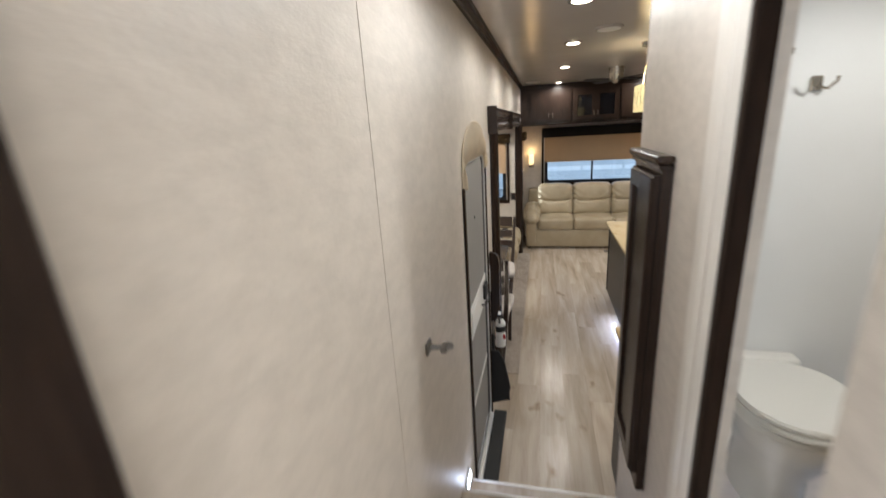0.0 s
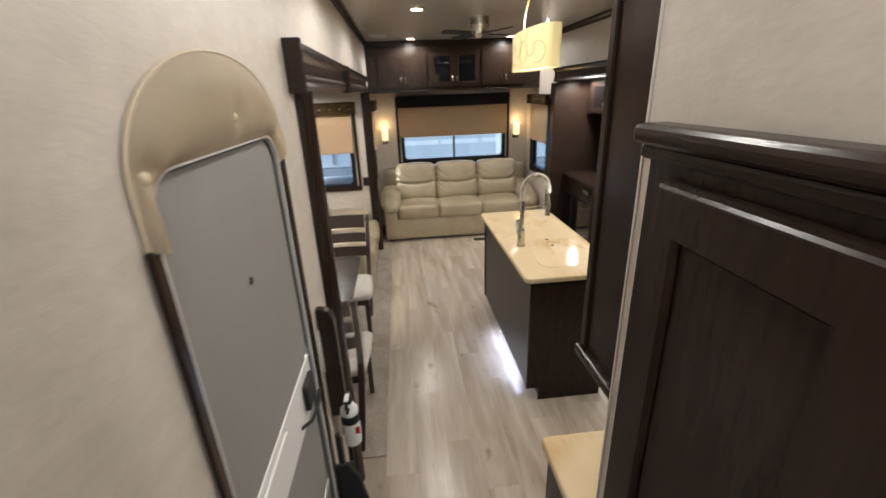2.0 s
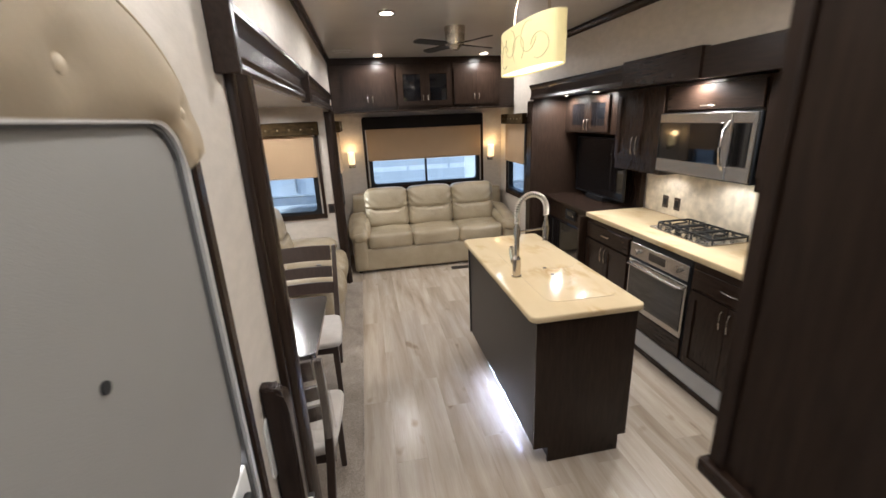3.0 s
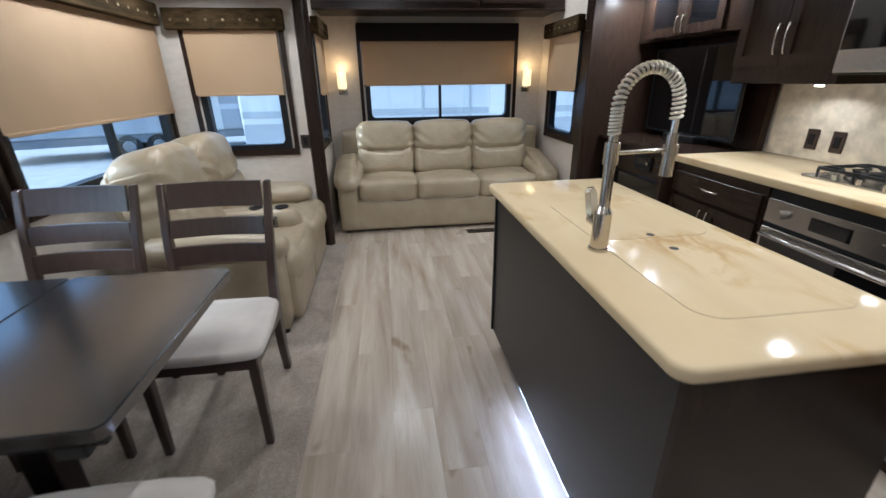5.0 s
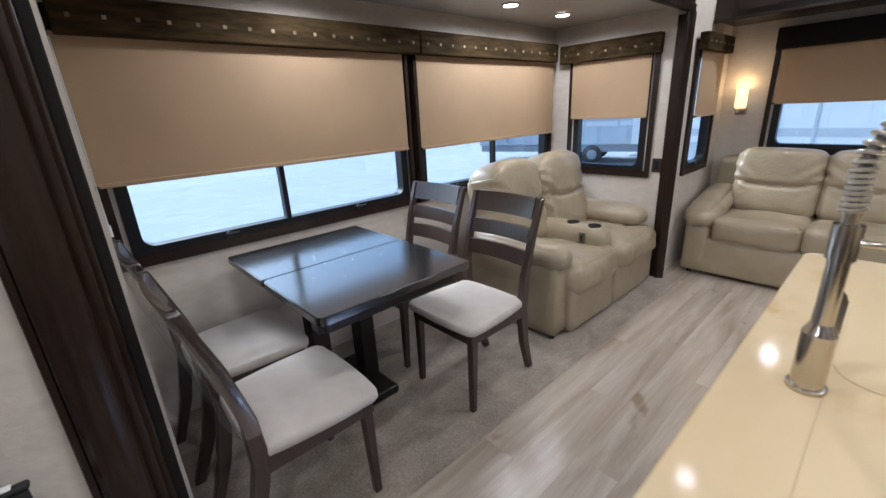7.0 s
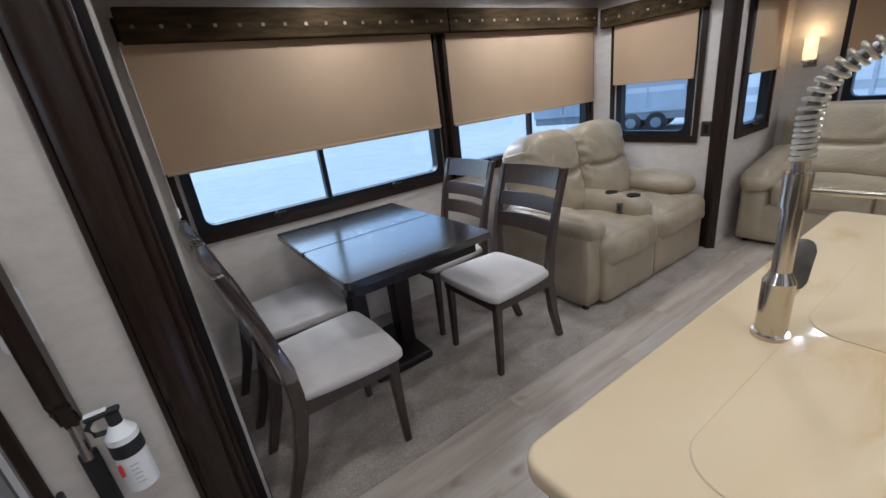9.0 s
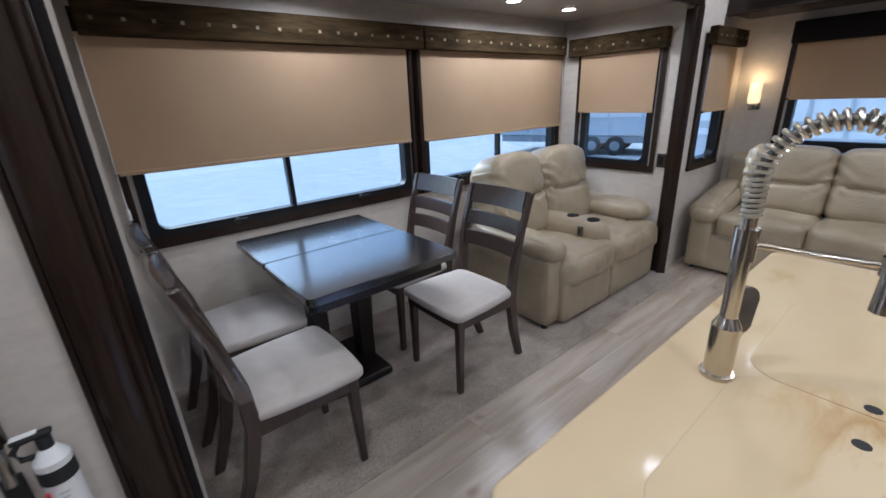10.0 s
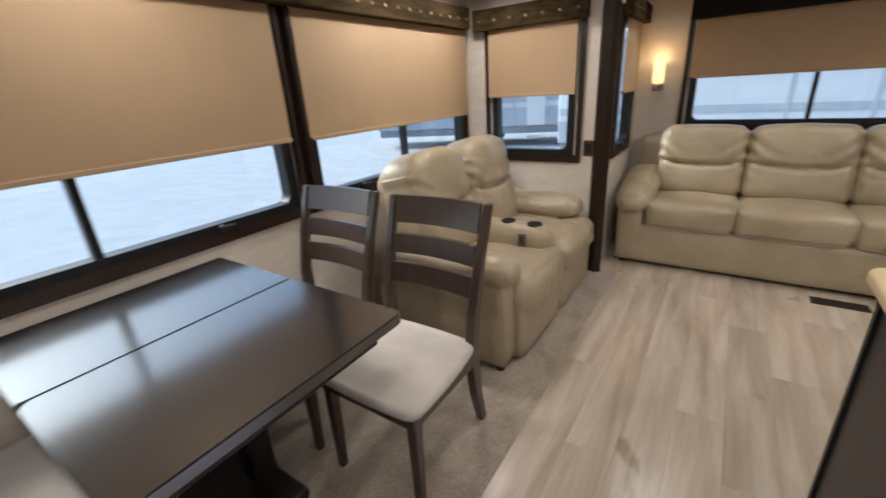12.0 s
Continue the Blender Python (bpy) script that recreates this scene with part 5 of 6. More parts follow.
    m = thing("microwave", (2.85, 4.52, 1.39), "stainless over-range microwave with a curved handle", "microwave")
    part("body", box(ux - 0.03, 3.03, 4.10, 4.945, 1.40, 1.845, 0.003), BLACK, m)
    d = part("door", box(ux - 0.055, ux - 0.031, 4.275, 4.945, 1.41, 1.84, 0.006, 2), STEEL, m)
    part("door_glass", box(ux - 0.058, ux - 0.0545, 4.335, 4.935, 1.505, 1.775, 0.001), BLACK_GLOSS, d)
    part("door_handle", tube([(ux - 0.055, 4.295, 1.48), (ux - 0.09, 4.295, 1.52), (ux - 0.10, 4.295, 1.625), (ux - 0.09, 4.295, 1.73), (ux - 0.055, 4.295, 1.78)], 0.011, 10), CHROME, d, "", True)
    part("control_strip", box(ux - 0.052, ux - 0.031, 4.10, 4.272, 1.41, 1.84, 0.004), STEEL, m)
    part("keypad", box(ux - 0.055, ux - 0.0515, 4.13, 4.262, 1.505, 1.775), BLACK_GLOSS, m)
    # entertainment wall
    e = thing("media_cabinet", (2.75, 6.17, 0), "dark wood media cabinet with glazed upper doors", "cabinet")
    part("side_panel", box(2.36, 3.03, 5.645, 5.68, 0.11, 0.885), WOOD, e)
    part("lower_body", box(2.50, 3.03, 5.685, 6.735, 0.02, 0.90), WOOD_H, e)
    part("shelf", box(2.44, 3.03, 5.645, 6.735, 0.905, 0.935, 0.004), WOOD_H, e)
    part("back_panel", box(2.98, 3.03, 5.62, 6.735, 0.936, 1.66), WOOD, e)
    part("upper_body", box(2.70, 3.03, 5.605, 6.735, 1.66, 2.05, 0.002), WOOD_H, e)
    for u0, u1, hy in ((5.80, 6.20, 6.17), (6.206, 6.60, 6.236)):
        d = shaker(e, "x", 2.699, u0, u1, 1.68, 2.03, -1, WOOD, True, 0.06)
        handle(d, (2.678, hy, 1.70), (2.678, hy, 1.80), (-0.02, 0, 0))
    part("fire_front", box(2.47, 2.499, 5.72, 6.70, 0.12, 0.68, 0.004), BLACK_GLOSS, e, "black glass electric fireplace front")
    st = thing("car_stereo", (2.48, 6.1, 0.75), "black media player with a blue display in the cabinet", "stereo")
    part("faceplate", box(2.482, 2.499, 5.98, 6.20, 0.745, 0.85, 0.004), BLACK, st)
    part("display", box(2.479, 2.483, 6.03, 6.15, 0.785, 0.83), BLACK_GLOSS, st)
    part("knob", cyl((2.465, 6.00, 0.80), (2.482, 6.00, 0.80), 0.014), STEEL, st)
    tv = thing("television", (2.86, 6.17, 0.95), "flat black television on the media shelf", "television")
    part("screen", box(2.845, 2.875, 5.70, 6.66, 0.99, 1.60, 0.006), BLACK_GLOSS, tv)
    part("bezel", ring([(5.69, 0.98), (6.67, 0.98), (6.67, 1.61), (5.69, 1.61)], [(5.705, 0.995), (6.655, 0.995), (6.655, 1.595), (5.705, 1.595)], "x", 2.838, 2.85), BLACK, tv)
    part("stand", box(2.80, 2.93, 6.0, 6.36, 0.936, 0.985, 0.006), BLACK, tv)


kitchen()


def hutch():
    h = thing("sideboard", (1.5, 2.25, 0), "dark wood lower hutch cabinet at the foot of the steps", "cabinet")
    part("body", box(0.755, RW - 0.003, 2.088, 2.455, 0.0, 0.888, 0.002), PANEL, h)
    for k in range(3):
        shaker(h, "y", 2.456, 0.78 + 0.5 * k, 1.26 + 0.5 * k, 0.12, 0.86, 1)
    t = thing("sideboard_worktop", (1.5, 2.25, 0.89), "cream solid-surface worktop of the hutch", "worktop")
    part("slab", slab(0.736, RW - 0.004, 2.088, 2.481, 0.016, 0.89, 0.926, 0.009), STONE, t, "", True)
    u = thing("wall_cabinet", (1.5, 2.2, 1.36), "tall dark wood upper hutch cabinet reaching the ceiling", "cabinet")
    part("body", box(0.783, RW - 0.003, 2.088, 2.34, 1.36, 2.55, 0.002), WOOD, u)
    part("light_rail", box(0.765, RW - 0.003, 2.088, 2.36, 1.335, 1.362, 0.006, 2), WOOD_X, u)
    part("fascia", box(0.79, RW - 0.003, 2.112, 2.33, 2.551, 2.603), WOOD, u)
    part("edge_strip", box(0.775, 0.785, 2.325, 2.35, 1.363, 2.55, 0.003), WOOD, u)
    for k in range(3):
        shaker(u, "y", 2.341, 0.80 + 0.5 * k, 1.28 + 0.5 * k, 1.38, 2.5, 1)


hutch()


def hall_cabinet():
    c = thing("hall_cabinet", (0.69, 1.8, 0.66), "shallow dark wood hall cabinet with a panelled door", "cabinet")
    y0, y1 = 1.604, 2.014
    part("face_frame", box(0.688, HX - 0.001, y0, y1, 0.66, 1.915, 0.003), WOOD, c)
    part("cap", box(0.664, HX - 0.001, y0 - 0.018, y1 + 0.016, 1.914, 1.942, 0.012, 3), WOOD_H, c)
    part("cap_cove", box(0.676, HX - 0.001, y0 - 0.008, y1 + 0.008, 1.895, 1.9145, 0.006, 2), WOOD_H, c)
    a, b = 1.630, 1.962
    leaf = ring([(a, 0.72), (b, 0.72), (b, 1.878), (a, 1.878)], [(a + 0.076, 0.79), (b - 0.056, 0.79), (b - 0.056, 1.815), (a + 0.076, 1.815)], "x", 0.662, 0.6875)
    rim = [e for e in leaf.edges if all(v.co.x < 0.665 and (min(abs(v.co.y - a), abs(v.co.y - b)) < 1e-4) for v in e.verts)]
    bmesh.ops.bevel(leaf, geom=rim, offset=0.009, segments=3, affect="EDGES")
    d = part("door", leaf, WOOD, c)
    part("panel", box(0.673, 0.6875, a + 0.082, b - 0.062, 0.796, 1.809, 0.002), WOOD, d)
    part("groove", ring([(a + 0.076, 0.79), (b - 0.056, 0.79), (b - 0.056, 1.815), (a + 0.076, 1.815)], [(a + 0.082, 0.796), (b - 0.062, 0.796), (b - 0.062, 1.809), (a + 0.082, 1.809)], "x", 0.682, 0.6875), BLACK, d)


hall_cabinet()
structure("trim_hall_corner", box(HX - 0.002, HX + 0.0625, 2.081, 2.086, 0.0, 2.60), WALL, "cream wall end beside the hutch", "trim")

# ---- bathroom ----
cas = thing("door_1", (HX, 0.8, UP), "cream bathroom door frame with a sliding door half open", "door", kind="structure")
part("casing", prism([(HX - 0.001, 1.185), (HX - 0.012, 1.19), (HX - 0.02, 1.215), (HX - 0.016, 1.24), (HX - 0.022, 1.262), (HX - 0.022, 1.30), (HX - 0.012, 1.335), (HX - 0.001, 1.345)], "z", UP, UP + 2.0), CASING, cas, "cream moulded casing")
part("jamb", box(HX - 0.002, HX + 0.032, 1.165, 1.172, UP, UP + 1.95), WOOD, cas, "dark jamb strip")
part("jamb_edge", box(HX - 0.012, HX - 0.0015, 1.163, 1.184, UP, UP + 1.95, 0.003), WOOD, cas, "dark jamb strip")
part("leaf", box(HX + 0.015, HX + 0.045, 0.402, 0.80, UP + 0.005, UP + 1.945, 0.003), WALL, cas, "cream sliding leaf")


def toilet():
    x, z = 1.19, UP
    t = thing("toilet", (x, 1.7, z), "white porcelain toilet with its lid closed", "toilet")
    def oval(s, y0, y1, k=36):
        pts = []
        for i in range(k):
            a = 2 * math.pi * i / k
            c, sn = math.cos(a), math.sin(a)
            pts.append((x + 0.185 * s * math.copysign(abs(c) ** 0.8, c), (y0 + y1) / 2 - (y1 - y0) / 2 * math.copysign(abs(sn) ** (0.95 if sn > 0 else 0.6), sn)))
        return pts
    part("lid", prism(oval(1.0, 1.46, 1.88), "z", z + 0.462, z + 0.485, 0.006), PORCELAIN, t, "", False)
    part("seat", prism(oval(1.02, 1.455, 1.885), "z", z + 0.44, z + 0.46, 0.006), PORCELAIN, t)
    part("rim", prism(oval(1.0, 1.47, 1.88), "z", z + 0.405, z + 0.438, 0.008), PORCELAIN, t)
    b = bmesh.new()
    prev = None
    for h, s, y0, y1 in ((0.0, 0.62, 1.60, 1.90), (0.06, 0.58, 1.61, 1.90), (0.16, 0.55, 1.60, 1.90), (0.27, 0.70, 1.54, 1.90), (0.36, 0.90, 1.49, 1.885), (0.406, 0.97, 1.475, 1.88)):
        vs = [b.verts.new((px, py, z + h)) for px, py in oval(s, y0, y1)]
        if prev:
            for k in range(36):
                b.faces.new((prev[k], prev[(k + 1) % 36], vs[(k + 1) % 36], vs[k]))
        else:
            b.faces.new(vs[::-1])
        prev = vs
    b.faces.new(prev)
    part("bowl", b, PORCELAIN, t, "", True)
    part("rear_block", box(x - 0.14, x + 0.12, 1.875, 1.945, z + 0.38, z + 0.50, 0.015, 3), PORCELAIN, t, "", False)
    part("flush_pedal", tube([(x + 0.14, 1.62, z + 0.20), (x + 0.20, 1.58, z + 0.16), (x + 0.21, 1.52, z + 0.12)], 0.018, 8), PORCELAIN, t, "", True)


toilet()
# No source is known here; this downlight is added to brighten the bathroom.
downlight(1.5, 1.1, ceil_z(1.5), "round downlight, lit, added unseen in the bathroom ceiling")
lamp("bath_fill", "SPOT", (1.5, 1.1, ceil_z(1.5) - 0.03), SPOT * 1.3, (1.0, 0.97, 0.90), 0.05, 170)
for hx, hz in ((1.225, 2.13), (1.085, 2.225)):
    k = thing("robe_hook", (hx, 1.95, hz), "small nickel double robe hook on the bathroom wall", "hook", "robe hooks")
    part("plate", box(hx - 0.018, hx + 0.018, 1.94, 1.9495, hz - 0.025, hz + 0.025, 0.004), NICKEL, k)
    for s in (-1, 1):
        part("prong", tube([(hx + s * 0.006, 1.94, hz - 0.012), (hx + s * 0.02, 1.915, hz - 0.018), (hx + s * 0.034, 1.90, hz + 0.004), (hx + s * 0.036, 1.90, hz + 0.018)], 0.005, 8), NICKEL, k, "", True)

# ---- entry door wall ----
def entry_door():
    d = thing("door_2", (LW, 2.45, 0.0), "grey entry screen door in an aluminium frame", "door", kind="structure")
    x = LW
    part("frame", ring(rounded(DY0 + 0.002, DY1 - 0.002, 0.02, DZ - 0.002, 0.09), rounded(DY0 + 0.010, DY1 - 0.018, 0.045, DZ - 0.012, 0.085), "x", x - 0.04, x + 0.005), ALU, d)
    part("gasket", ring(rounded(DY0 + 0.010, DY1 - 0.018, 0.045, DZ - 0.012, 0.085), rounded(DY0 + 0.015, DY1 - 0.028, 0.05, DZ - 0.018, 0.08), "x", x - 0.035, x - 0.002), GASKET, d)
    part("upper_screen", prism(rounded(DY0 + 0.012, DY1 - 0.024, 1.12, DZ - 0.015, 0.08), "x", x - 0.016, x - 0.009), DOOR_GREY, d, "grey film over the upper screen")
    part("lower_screen", box(x - 0.022, x - 0.014, DY0 + 0.03, DY1 - 0.03, 0.06, 0.94), DOOR_GREY, d, "grey film over the lower screen")
    bar = part("latch_band", box(x - 0.032, x - 0.005, DY0 + 0.03, DY1 - 0.03, 0.94, 1.13, 0.006, 2), WHITE, d, "white plastic latch band")
    part("slide_panel", box(x - 0.006, x + 0.001, DY0 + 0.10, DY0 + 0.34, 0.965, 1.105, 0.004), WHITE, bar)
    part("latch", box(x - 0.006, x + 0.014, DY1 - 0.17, DY1 - 0.07, 0.99, 1.09, 0.008, 2), RUBBER, bar, "black latch housing")
    part("pull", tube([(x - 0.005, DY1 - 0.24, 0.985), (x + 0.02, DY1 - 0.20, 0.98), (x + 0.03, DY1 - 0.12, 0.985), (x + 0.02, DY1 - 0.06, 0.99)], 0.006, 8), RUBBER, bar, "black pull", True)
    part("view_hole", cyl((x - 0.010, 2.43, 1.575), (x - 0.006, 2.43, 1.575), 0.009), RUBBER, d, "small dark view hole")
    part("cross_bar", box(x - 0.034, x - 0.01, DY0 + 0.03, DY1 - 0.03, 0.50, 0.53, 0.003), ALU, d)
    part("left_casing", box(x + 0.001, x + 0.012, DY0 - 0.035, DY0 - 0.004, 0.0, 1.79, 0.005), WOOD, d, "dark wood casing")
    part("right_casing", box(x + 0.001, x + 0.012, DY1 + 0.004, DY1 + 0.04, 0.0, 1.85, 0.005), WOOD, d, "dark wood casing")
    part("threshold", box(x - 0.05, x + 0.02, DY0, DY1, -0.01, 0.018, 0.003), ALU, d)


def door_pad():
    x = LW
    p = thing("padded_valance", (x, 2.45, 1.78), "tufted tan vinyl pad arched over the entry door", "door pad")
    b = bmesh.new()
    yc, a, spring, rise = 2.462, 0.395, 1.87, 0.213
    outer, inner = [], []
    n = 40
    outer.append((yc - a, 1.785))
    for i in range(n + 1):
        t = math.pi - math.pi * i / n
        outer.append((yc + a * math.copysign(abs(math.cos(t)) ** 0.95, math.cos(t)), spring + rise * abs(math.sin(t)) ** 0.95))
    outer.append((yc + a, 1.83))
    inner.append((DY0 + 0.005, 1.775))
    for i in range(n + 1):
        f = i / n
        y = DY0 + 0.005 + (DY1 - DY0 - 0.010) * f
        edge = min(0.09, min(f, 1 - f) * (DY1 - DY0))
        z = DZ - 0.007 - 0.09 + math.sqrt(0.09 ** 2 - (0.09 - edge) ** 2)
        inner.append((y, z))
    inner.append((DY1 - 0.004, 1.83))
    k = len(outer)
    m = 8
    rows = []
    for j in range(m + 1):
        f = j / m
        bulge = 0.024 * (1 - abs(2 * f - 1) ** 3)
        row = []
        for i in range(k):
            y = outer[i][0] + (inner[i][0] - outer[i][0]) * f
            z = outer[i][1] + (inner[i][1] - outer[i][1]) * f
            dip = sum(0.022 * math.exp(-((y - by) ** 2 + (z - bz) ** 2) / 0.0006) for by, bz in ((2.10, 1.888), (2.49, 1.952), (2.80, 1.905)))
            row.append(b.verts.new((x + 0.002 + max(0.004, bulge - dip), y, z)))
        rows.append(row)
    for j in range(m):
        for i in range(k - 1):
            b.faces.new((rows[j][i], rows[j][i + 1], rows[j + 1][i + 1], rows[j + 1][i]))
    bmesh.ops.solidify(b, geom=b.faces[:], thickness=0.002)
    part("cover", b, VINYL_TAN, p, "", True)
    part("piping", tube([(x + 0.006, y, z) for y, z in outer], 0.0035, 6), VINYL_TAN, p, "", True)
    for by, bz in ((2.10, 1.888), (2.49, 1.952), (2.80, 1.905)):
        part("button", cushion(x + 0.003, x + 0.013, by - 0.010, by + 0.010, bz - 0.010, bz + 0.010, 0.006, 3, 0.002, 0), VINYL_TAN, p, "", True)


entry_door()
door_pad()
g = thing("grab_handle", (LW, 2.93, 0.42), "dark wood entry grab handle on a black bracket", "handle")
outer = [(0.002, 0.69), (0.032, 0.69), (0.040, 0.74)] + [(0.062 - 0.022 * math.cos(radians(90 * k / 6)) + 0.006, 0.80 - 0.04 * math.cos(radians(90 * k / 6))) for k in range(1, 7)]
outer += [(0.068 - 0.030 * (1 - math.cos(radians(90 * k / 8))), 1.13 + 0.075 * math.sin(radians(90 * k / 8))) for k in range(9)] + [(0.020, 1.212), (0.002, 1.212)]
part("grip", prism([(LW + dx, z) for dx, z in outer], "y", 2.928, 2.976, 0.009), WOOD, g, "dark wood grip", True)
part("plate", prism(rounded(2.90, 2.98, 0.93, 1.12, 0.03), "x", LW + 0.001, LW + 0.006), WHITE, g, "pale backing plate")
part("tube", cyl((LW + 0.018, 2.948, 0.57), (LW + 0.018, 2.951, 0.705), 0.015), STEEL, g, "", True)
part("bracket", box(LW + 0.001, LW + 0.022, 2.925, 2.97, 0.30, 0.59, 0.005, 2), RUBBER, g, "black bracket")
part("knob", cyl((LW + 0.022, 2.948, 0.385), (LW + 0.06, 2.953, 0.385), 0.014, 0.018), RUBBER, g, "black knob")
w = thing("black_flap", (0.0, 2.77, 0.0), "black rubber flap hanging beside the entry door", "flap")
part("sheet", prism([(LW + 0.005, 0.06), (0.095, 0.10), (0.10, 0.20), (0.06, 0.42), (0.02, 0.50), (LW + 0.005, 0.50)], "y", 2.845, 2.862, 0.003), RUBBER, w)
part("hem", tube([(0.096, 2.853, 0.10), (0.101, 2.853, 0.20), (0.061, 2.853, 0.42), (0.02, 2.853, 0.50)], 0.011, 8), RUBBER, w, "", True)


# Added black strip stands in for the dark open stepwell by the door.
m = thing("threshold_strip", (0.02, 2.42, 0), "black strip standing in for the dark stepwell edge by the entry door", "floor strip")
part("strip", box(LW + 0.022, 0.075, 2.0, 2.835, 0.0, 0.014, 0.004, 2), RUBBER, m)
part("nosing", box(0.0755, 0.083, 2.0, 2.835, 0.0, 0.012, 0.002), RUBBER, m)


def extinguisher():
    x, y, z = LW + 0.055, 3.043, 0.44
    e = thing("fire_extinguisher", (x, y, z), "small white fire extinguisher with a black valve on the wall", "fire extinguisher")
    part("cylinder", cyl((x, y, z), (x, y, z + 0.19), 0.04, n=28), WHITE, e, "", True)
    part("dome", cyl((x, y, z + 0.19), (x, y, z + 0.225), 0.04, 0.018, 28), WHITE, e, "", True)
    part("band", cyl((x, y, z + 0.125), (x, y, z + 0.17), 0.0412, n=28), RUBBER, e, "black printed band")
    part("red_mark", box(x + 0.022, x + 0.0405, y - 0.0335, y - 0.026, z + 0.07, z + 0.105), RED, e, "red printed mark")
    for k in range(5):
        part("print_line", box(x + 0.0395, x + 0.0412, y - 0.008, y + 0.014 - 0.004 * (k % 2), z + 0.03 + 0.016 * k, z + 0.033 + 0.016 * k), TRAILER_BAND, e, "grey line of fine print")
    part("valve", cyl((x, y, z + 0.22), (x, y, z + 0.26), 0.017, n=16), RUBBER, e, "", True)
    part("lever", box(x - 0.012, x + 0.012, y - 0.06, y + 0.022, z + 0.262, z + 0.276, 0.004), RUBBER, e)
    part("grip_loop", tube([(x, y - 0.01, z + 0.265), (x, y - 0.045, z + 0.262), (x, y - 0.062, z + 0.24), (x, y - 0.052, z + 0.212), (x, y - 0.02, z + 0.208), (x, y, z + 0.225)], 0.008, 8), RUBBER, e, "", True)
    part("tag", box(x - 0.009, x + 0.011, y - 0.058, y - 0.005, z + 0.277, z + 0.282, 0.002), WHITE, e, "white lever top")
    part("clip", box(LW + 0.001, x - 0.03, y - 0.025, y + 0.025, z + 0.06, z + 0.10, 0.003), RUBBER, e)


extinguisher()
h = thing("lever_handle", (LW, 1.33, 1.39), "dark nickel lever handle on the hall wall", "handle")
part("rose", box(LW + 0.001, LW + 0.010, 1.315, 1.365, 1.37, 1.41, 0.003), DARK_METAL, h)
part("spindle", cyl((LW + 0.012, 1.34, 1.39), (LW + 0.05, 1.345, 1.388), 0.009), DARK_METAL, h)
part("lever", prism([(1.325, 1.402), (1.36, 1.402), (1.44, 1.352), (1.43, 1.335), (1.36, 1.374), (1.325, 1.378)], "x", LW + 0.046, LW + 0.066, 0.003), DARK_METAL, h)
s = thing("step_light", (LW, 1.83, 0.37), "small lit cold white step light on the wall", "lamp")
part("housing", box(LW + 0.001, LW + 0.014, 1.775, 1.875, 0.345, 0.40, 0.004), WHITE, s)
part("lens", box(LW + 0.0135, LW + 0.017, 1.785, 1.865, 0.355, 0.385), LED, s)
lamp("step_glow", "POINT", (LW + 0.06, 1.825, 0.37), 0.22, (0.75, 0.82, 1.0), 0.02)
structure("trim_bedroom_casing", box(LW + 0.001, LW + 0.02, 0.315, 0.408, UP, UP + 1.95, 0.005), WOOD, "dark wood casing at the bedroom end", "trim")
o = thing("wall_outlet", (-0.119, SY1, 0.94), "brown wall outlet in the slide-out end wall", "outlet")
part("plate", box(-0.157, -0.085, SY1 - 0.009, SY1 - 0.001, 0.885, 0.995, 0.004), CHAIR_WOOD, o)
part("socket", box(-0.14, -0.102, SY1 - 0.012, SY1 - 0.0085, 0.905, 0.975, 0.003), BLACK, o)
r = thing("floor_register", (1.43, 6.95, 0), "brown metal floor register before the sofa", "vent")
part("frame", ring([(1.29, 6.90), (1.57, 6.90), (1.57, 7.0), (1.29, 7.0)], [(1.305, 6.912), (1.555, 6.912), (1.555, 6.988), (1.305, 6.988)], "z", 0.001, 0.006), VENT_METAL, r)
for k in range(12):
    part("slat", box(1.31 + k * 0.0205, 1.32 + k * 0.0205, 6.912, 6.988, 0.001, 0.004), VENT_METAL, r)
# Black sheet under the slats paints the shade of the open duct.
part("well", box(1.305, 1.555, 6.912, 6.988, 0.0003, 0.001), BLACK, r)


# ---- outdoors ----
structure("ground", box(-160, 160, -160, 160, -1.05, -1.0), GRAVEL, "pale gravel lot reaching the horizon", "ground")


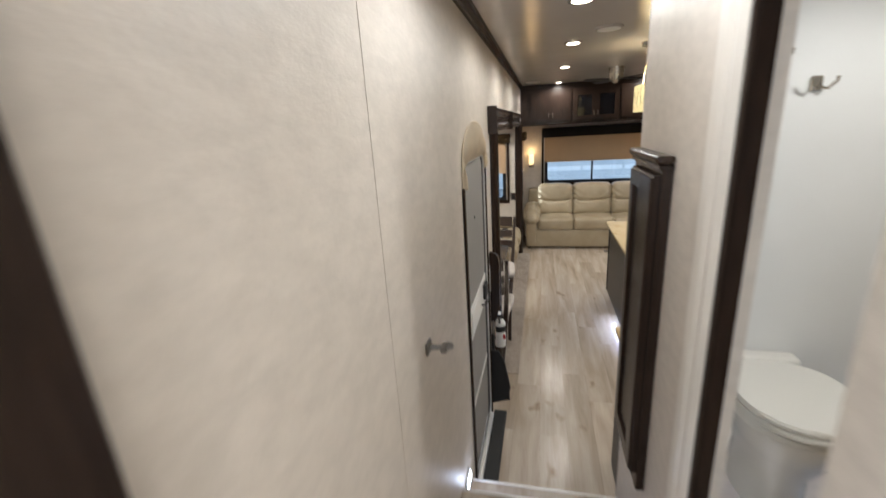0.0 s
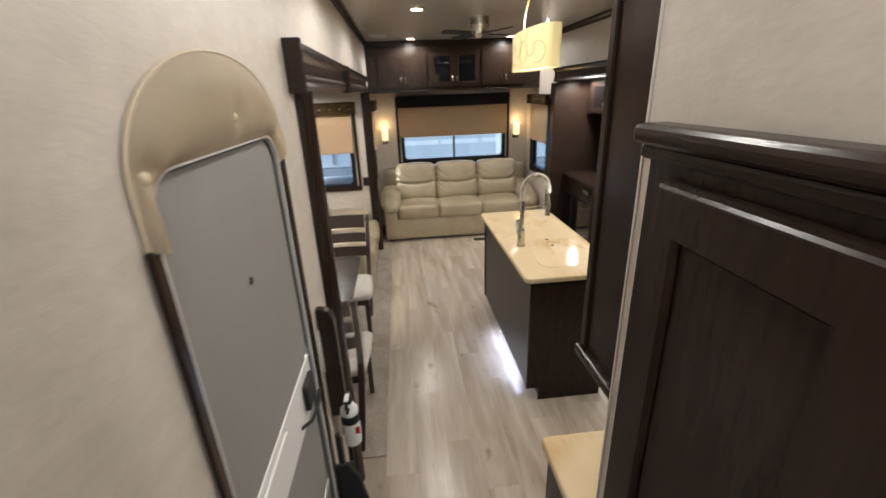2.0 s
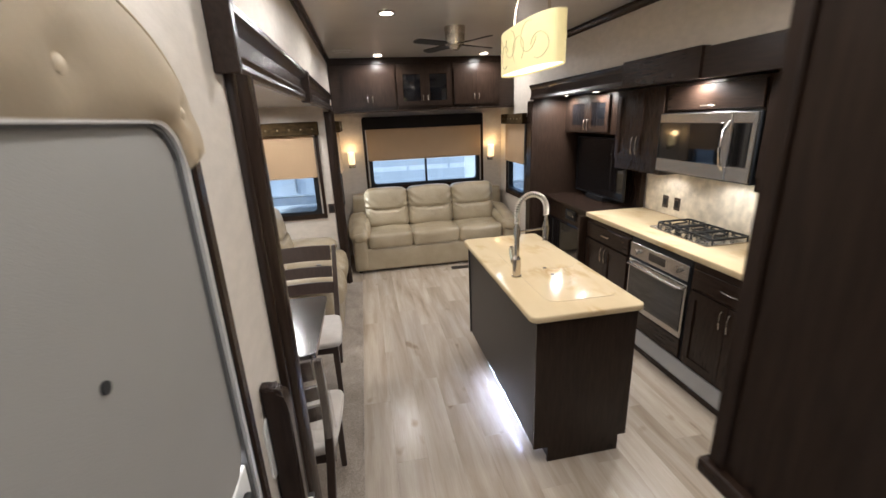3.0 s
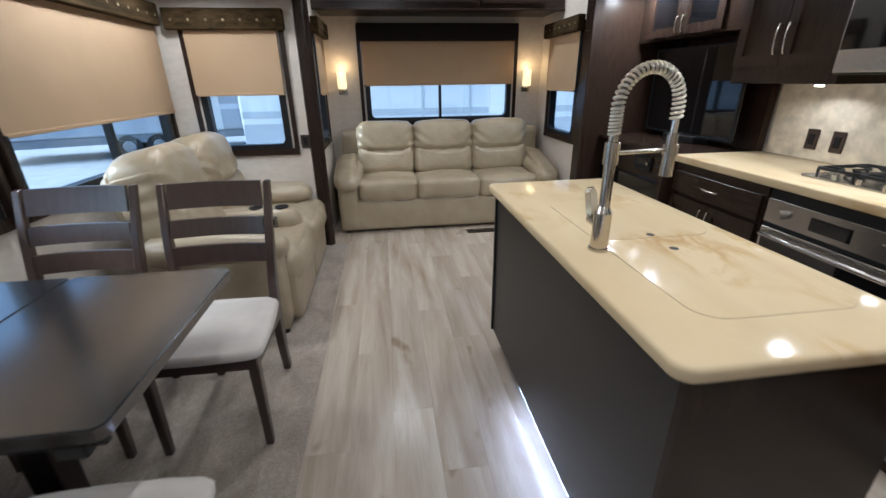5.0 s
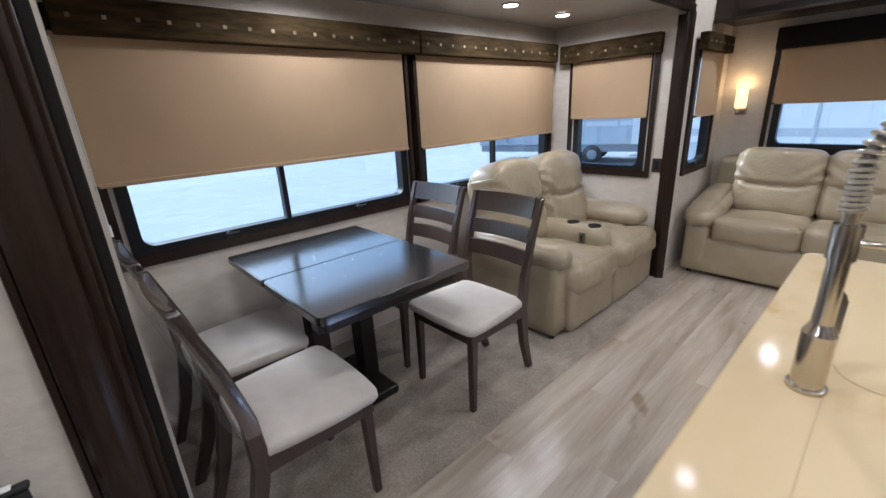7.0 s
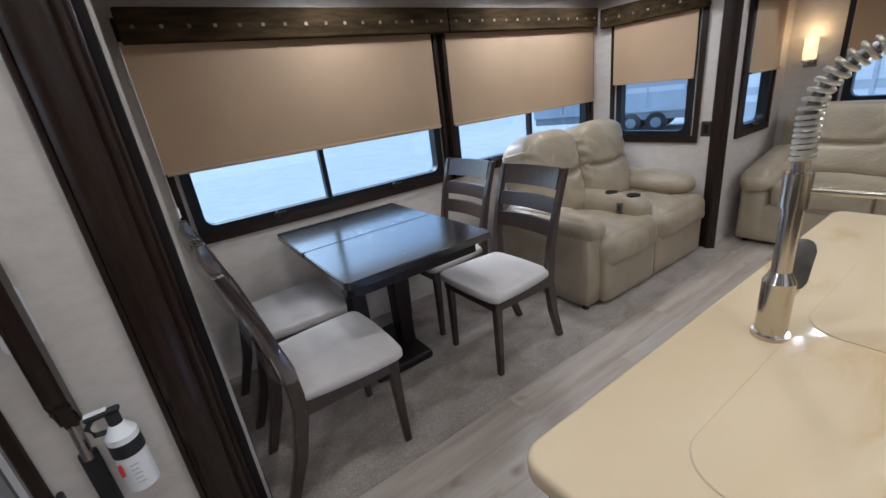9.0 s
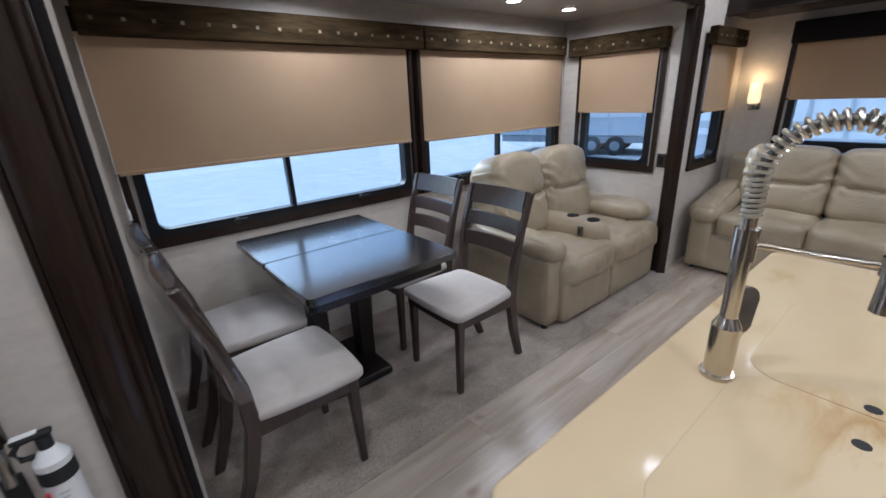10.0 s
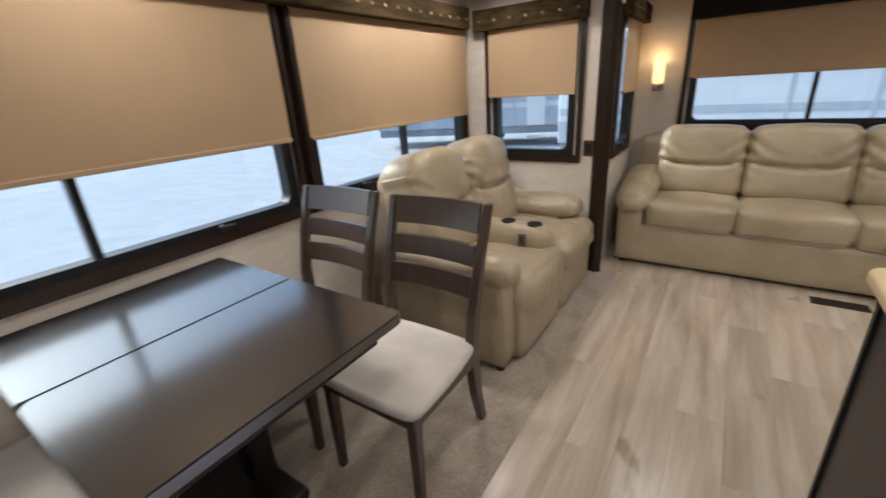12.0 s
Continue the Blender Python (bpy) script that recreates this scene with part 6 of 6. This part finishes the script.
def trailer(name, at, turn, length, label, body, band):
    t = thing(name, (0, 0, 0), label, "trailer", "parked trailers")
    L, W, H = length / 2, 1.2, 3.0
    part("body", box(-L, L, -W, W, 0.75, 0.75 + H - 0.3, 0.08, 3), body, t)
    part("skirt", box(-L + 0.1, L - 0.1, -W + 0.01, W - 0.01, 0.5, 0.75), TRAILER_GREY, t)
    part("lower_panel", box(-L + 0.03, L - 0.03, -W - 0.004, W + 0.004, 0.8, 1.36, 0.01), TRAILER_BAND, t, "blue-grey lower panel")
    for s in (-1, 1):
        part("stripe", box(-L + 0.05, L - 0.05, s * W - 0.006, s * W + 0.006, 1.5, 1.68), band, t, "darker painted stripe")
        for k, u in enumerate((-0.62, -0.2, 0.15, 0.6)):
            w = part("window", box(u * L, u * L + 0.9, s * (W + 0.004) - 0.012, s * (W + 0.004) + 0.012, 2.36, 2.86, 0.05, 2), BLACK_GLOSS, t, "dark side window")
            part("pane_bar", box(u * L + 0.44, u * L + 0.47, s * (W + 0.02) - 0.01, s * (W + 0.02) + 0.01, 2.37, 2.85), BLACK, w)
        part("entry", box(0.42 * L, 0.42 * L + 0.7, s * (W + 0.006) - 0.012, s * (W + 0.006) + 0.012, 0.8, 2.6, 0.03), WHITE, t, "white entry door")
        for u in (-0.5, -0.36, 0.02, 0.3):
            part("side_post", box(u * L, u * L + 0.07, min(s * W, s * (W + 0.012)), max(s * W, s * (W + 0.012)), 1.36, 3.2, 0.004), TRAILER_BAND, t, "blue-grey panel joint")
        part("awning_arm", tube([(-0.7 * L, s * (W + 0.05), 0.9), (-0.7 * L, s * (W + 0.07), 3.2)], 0.035, 6), TRAILER_GREY, t)
        part("awning_roll", cyl((-0.72 * L, s * (W + 0.1), 3.2), (0.35 * L, s * (W + 0.1), 3.2), 0.06), band, t)
        part("entry_step", box(0.42 * L, 0.42 * L + 0.7, min(s * W, s * (W + 0.45)), max(s * W, s * (W + 0.45)), 0.35, 0.4, 0.01), ALU, t)
        for wx in (-0.45, 0.45):
            wh = part("wheel", cyl((wx, s * (W - 0.2), 0.38), (wx, s * (W + 0.02), 0.38), 0.38, n=28), RUBBER, t)
            part("rim", cyl((wx, s * (W + 0.015), 0.38), (wx, s * (W + 0.035), 0.38), 0.2, 0.17, 20), TRAILER_GREY, wh)
    t.matrix_basis = pose(*at, 0, 0, turn)
    return t


trailer("travel_trailer", (1.5, 16.5, -1.0), 0, 9.5, "white travel trailer with dark windows parked behind", TRAILER, TRAILER_BAND)
trailer("travel_trailer", (-8.3, 20.5, -1.0), 20, 9.0, "silver-grey travel trailer with twin wheels across the lot", TRAILER_BAND, TRAILER)
trailer("travel_trailer", (12, 12.0, -1.0), 80, 8.5, "white travel trailer parked beside the lot", TRAILER, TRAILER_BAND)

# ---- floor planks ----
floor_ob = bpy.data.objects["floor"]
meshes = {}


def plank_mesh(w, length):
    key = (round(w, 3), round(length, 3))
    if key not in meshes:
        meshes[key] = finish("plank", box(0.0002, w - 0.0002, 0.0002, length - 0.0002, -0.010, 0.0, 0.0004), PLANK)
    return meshes[key]


PW, PL = 0.182, 1.22
x, col = 0.14, 0
while x < RW + 0.05:
    w = min(PW, RW + 0.055 - x)
    y = 1.982 - PL * ((col * 0.37 + 0.11 * math.sin(7.3 * col)) % 1.0)
    while y < REAR:
        a, b2 = max(y, 1.982), min(y + PL, REAR)
        if b2 - a > 0.02:
            ob = new("plank", plank_mesh(w, b2 - a))
            ob.location = (x, a, 0.0)
            ob.parent = floor_ob
        y += PL
    x += PW
    col += 1
for a, b2 in ((1.982, 2.66), (2.66, SY0)):
    ob = new("plank", plank_mesh(0.14 - LW, b2 - a))
    ob.location = (LW, a, 0.0)
    ob.parent = floor_ob
ob = new("plank", plank_mesh(0.14 - LW, REAR - SY1))
ob.location = (LW, SY1, 0.0)
ob.parent = floor_ob
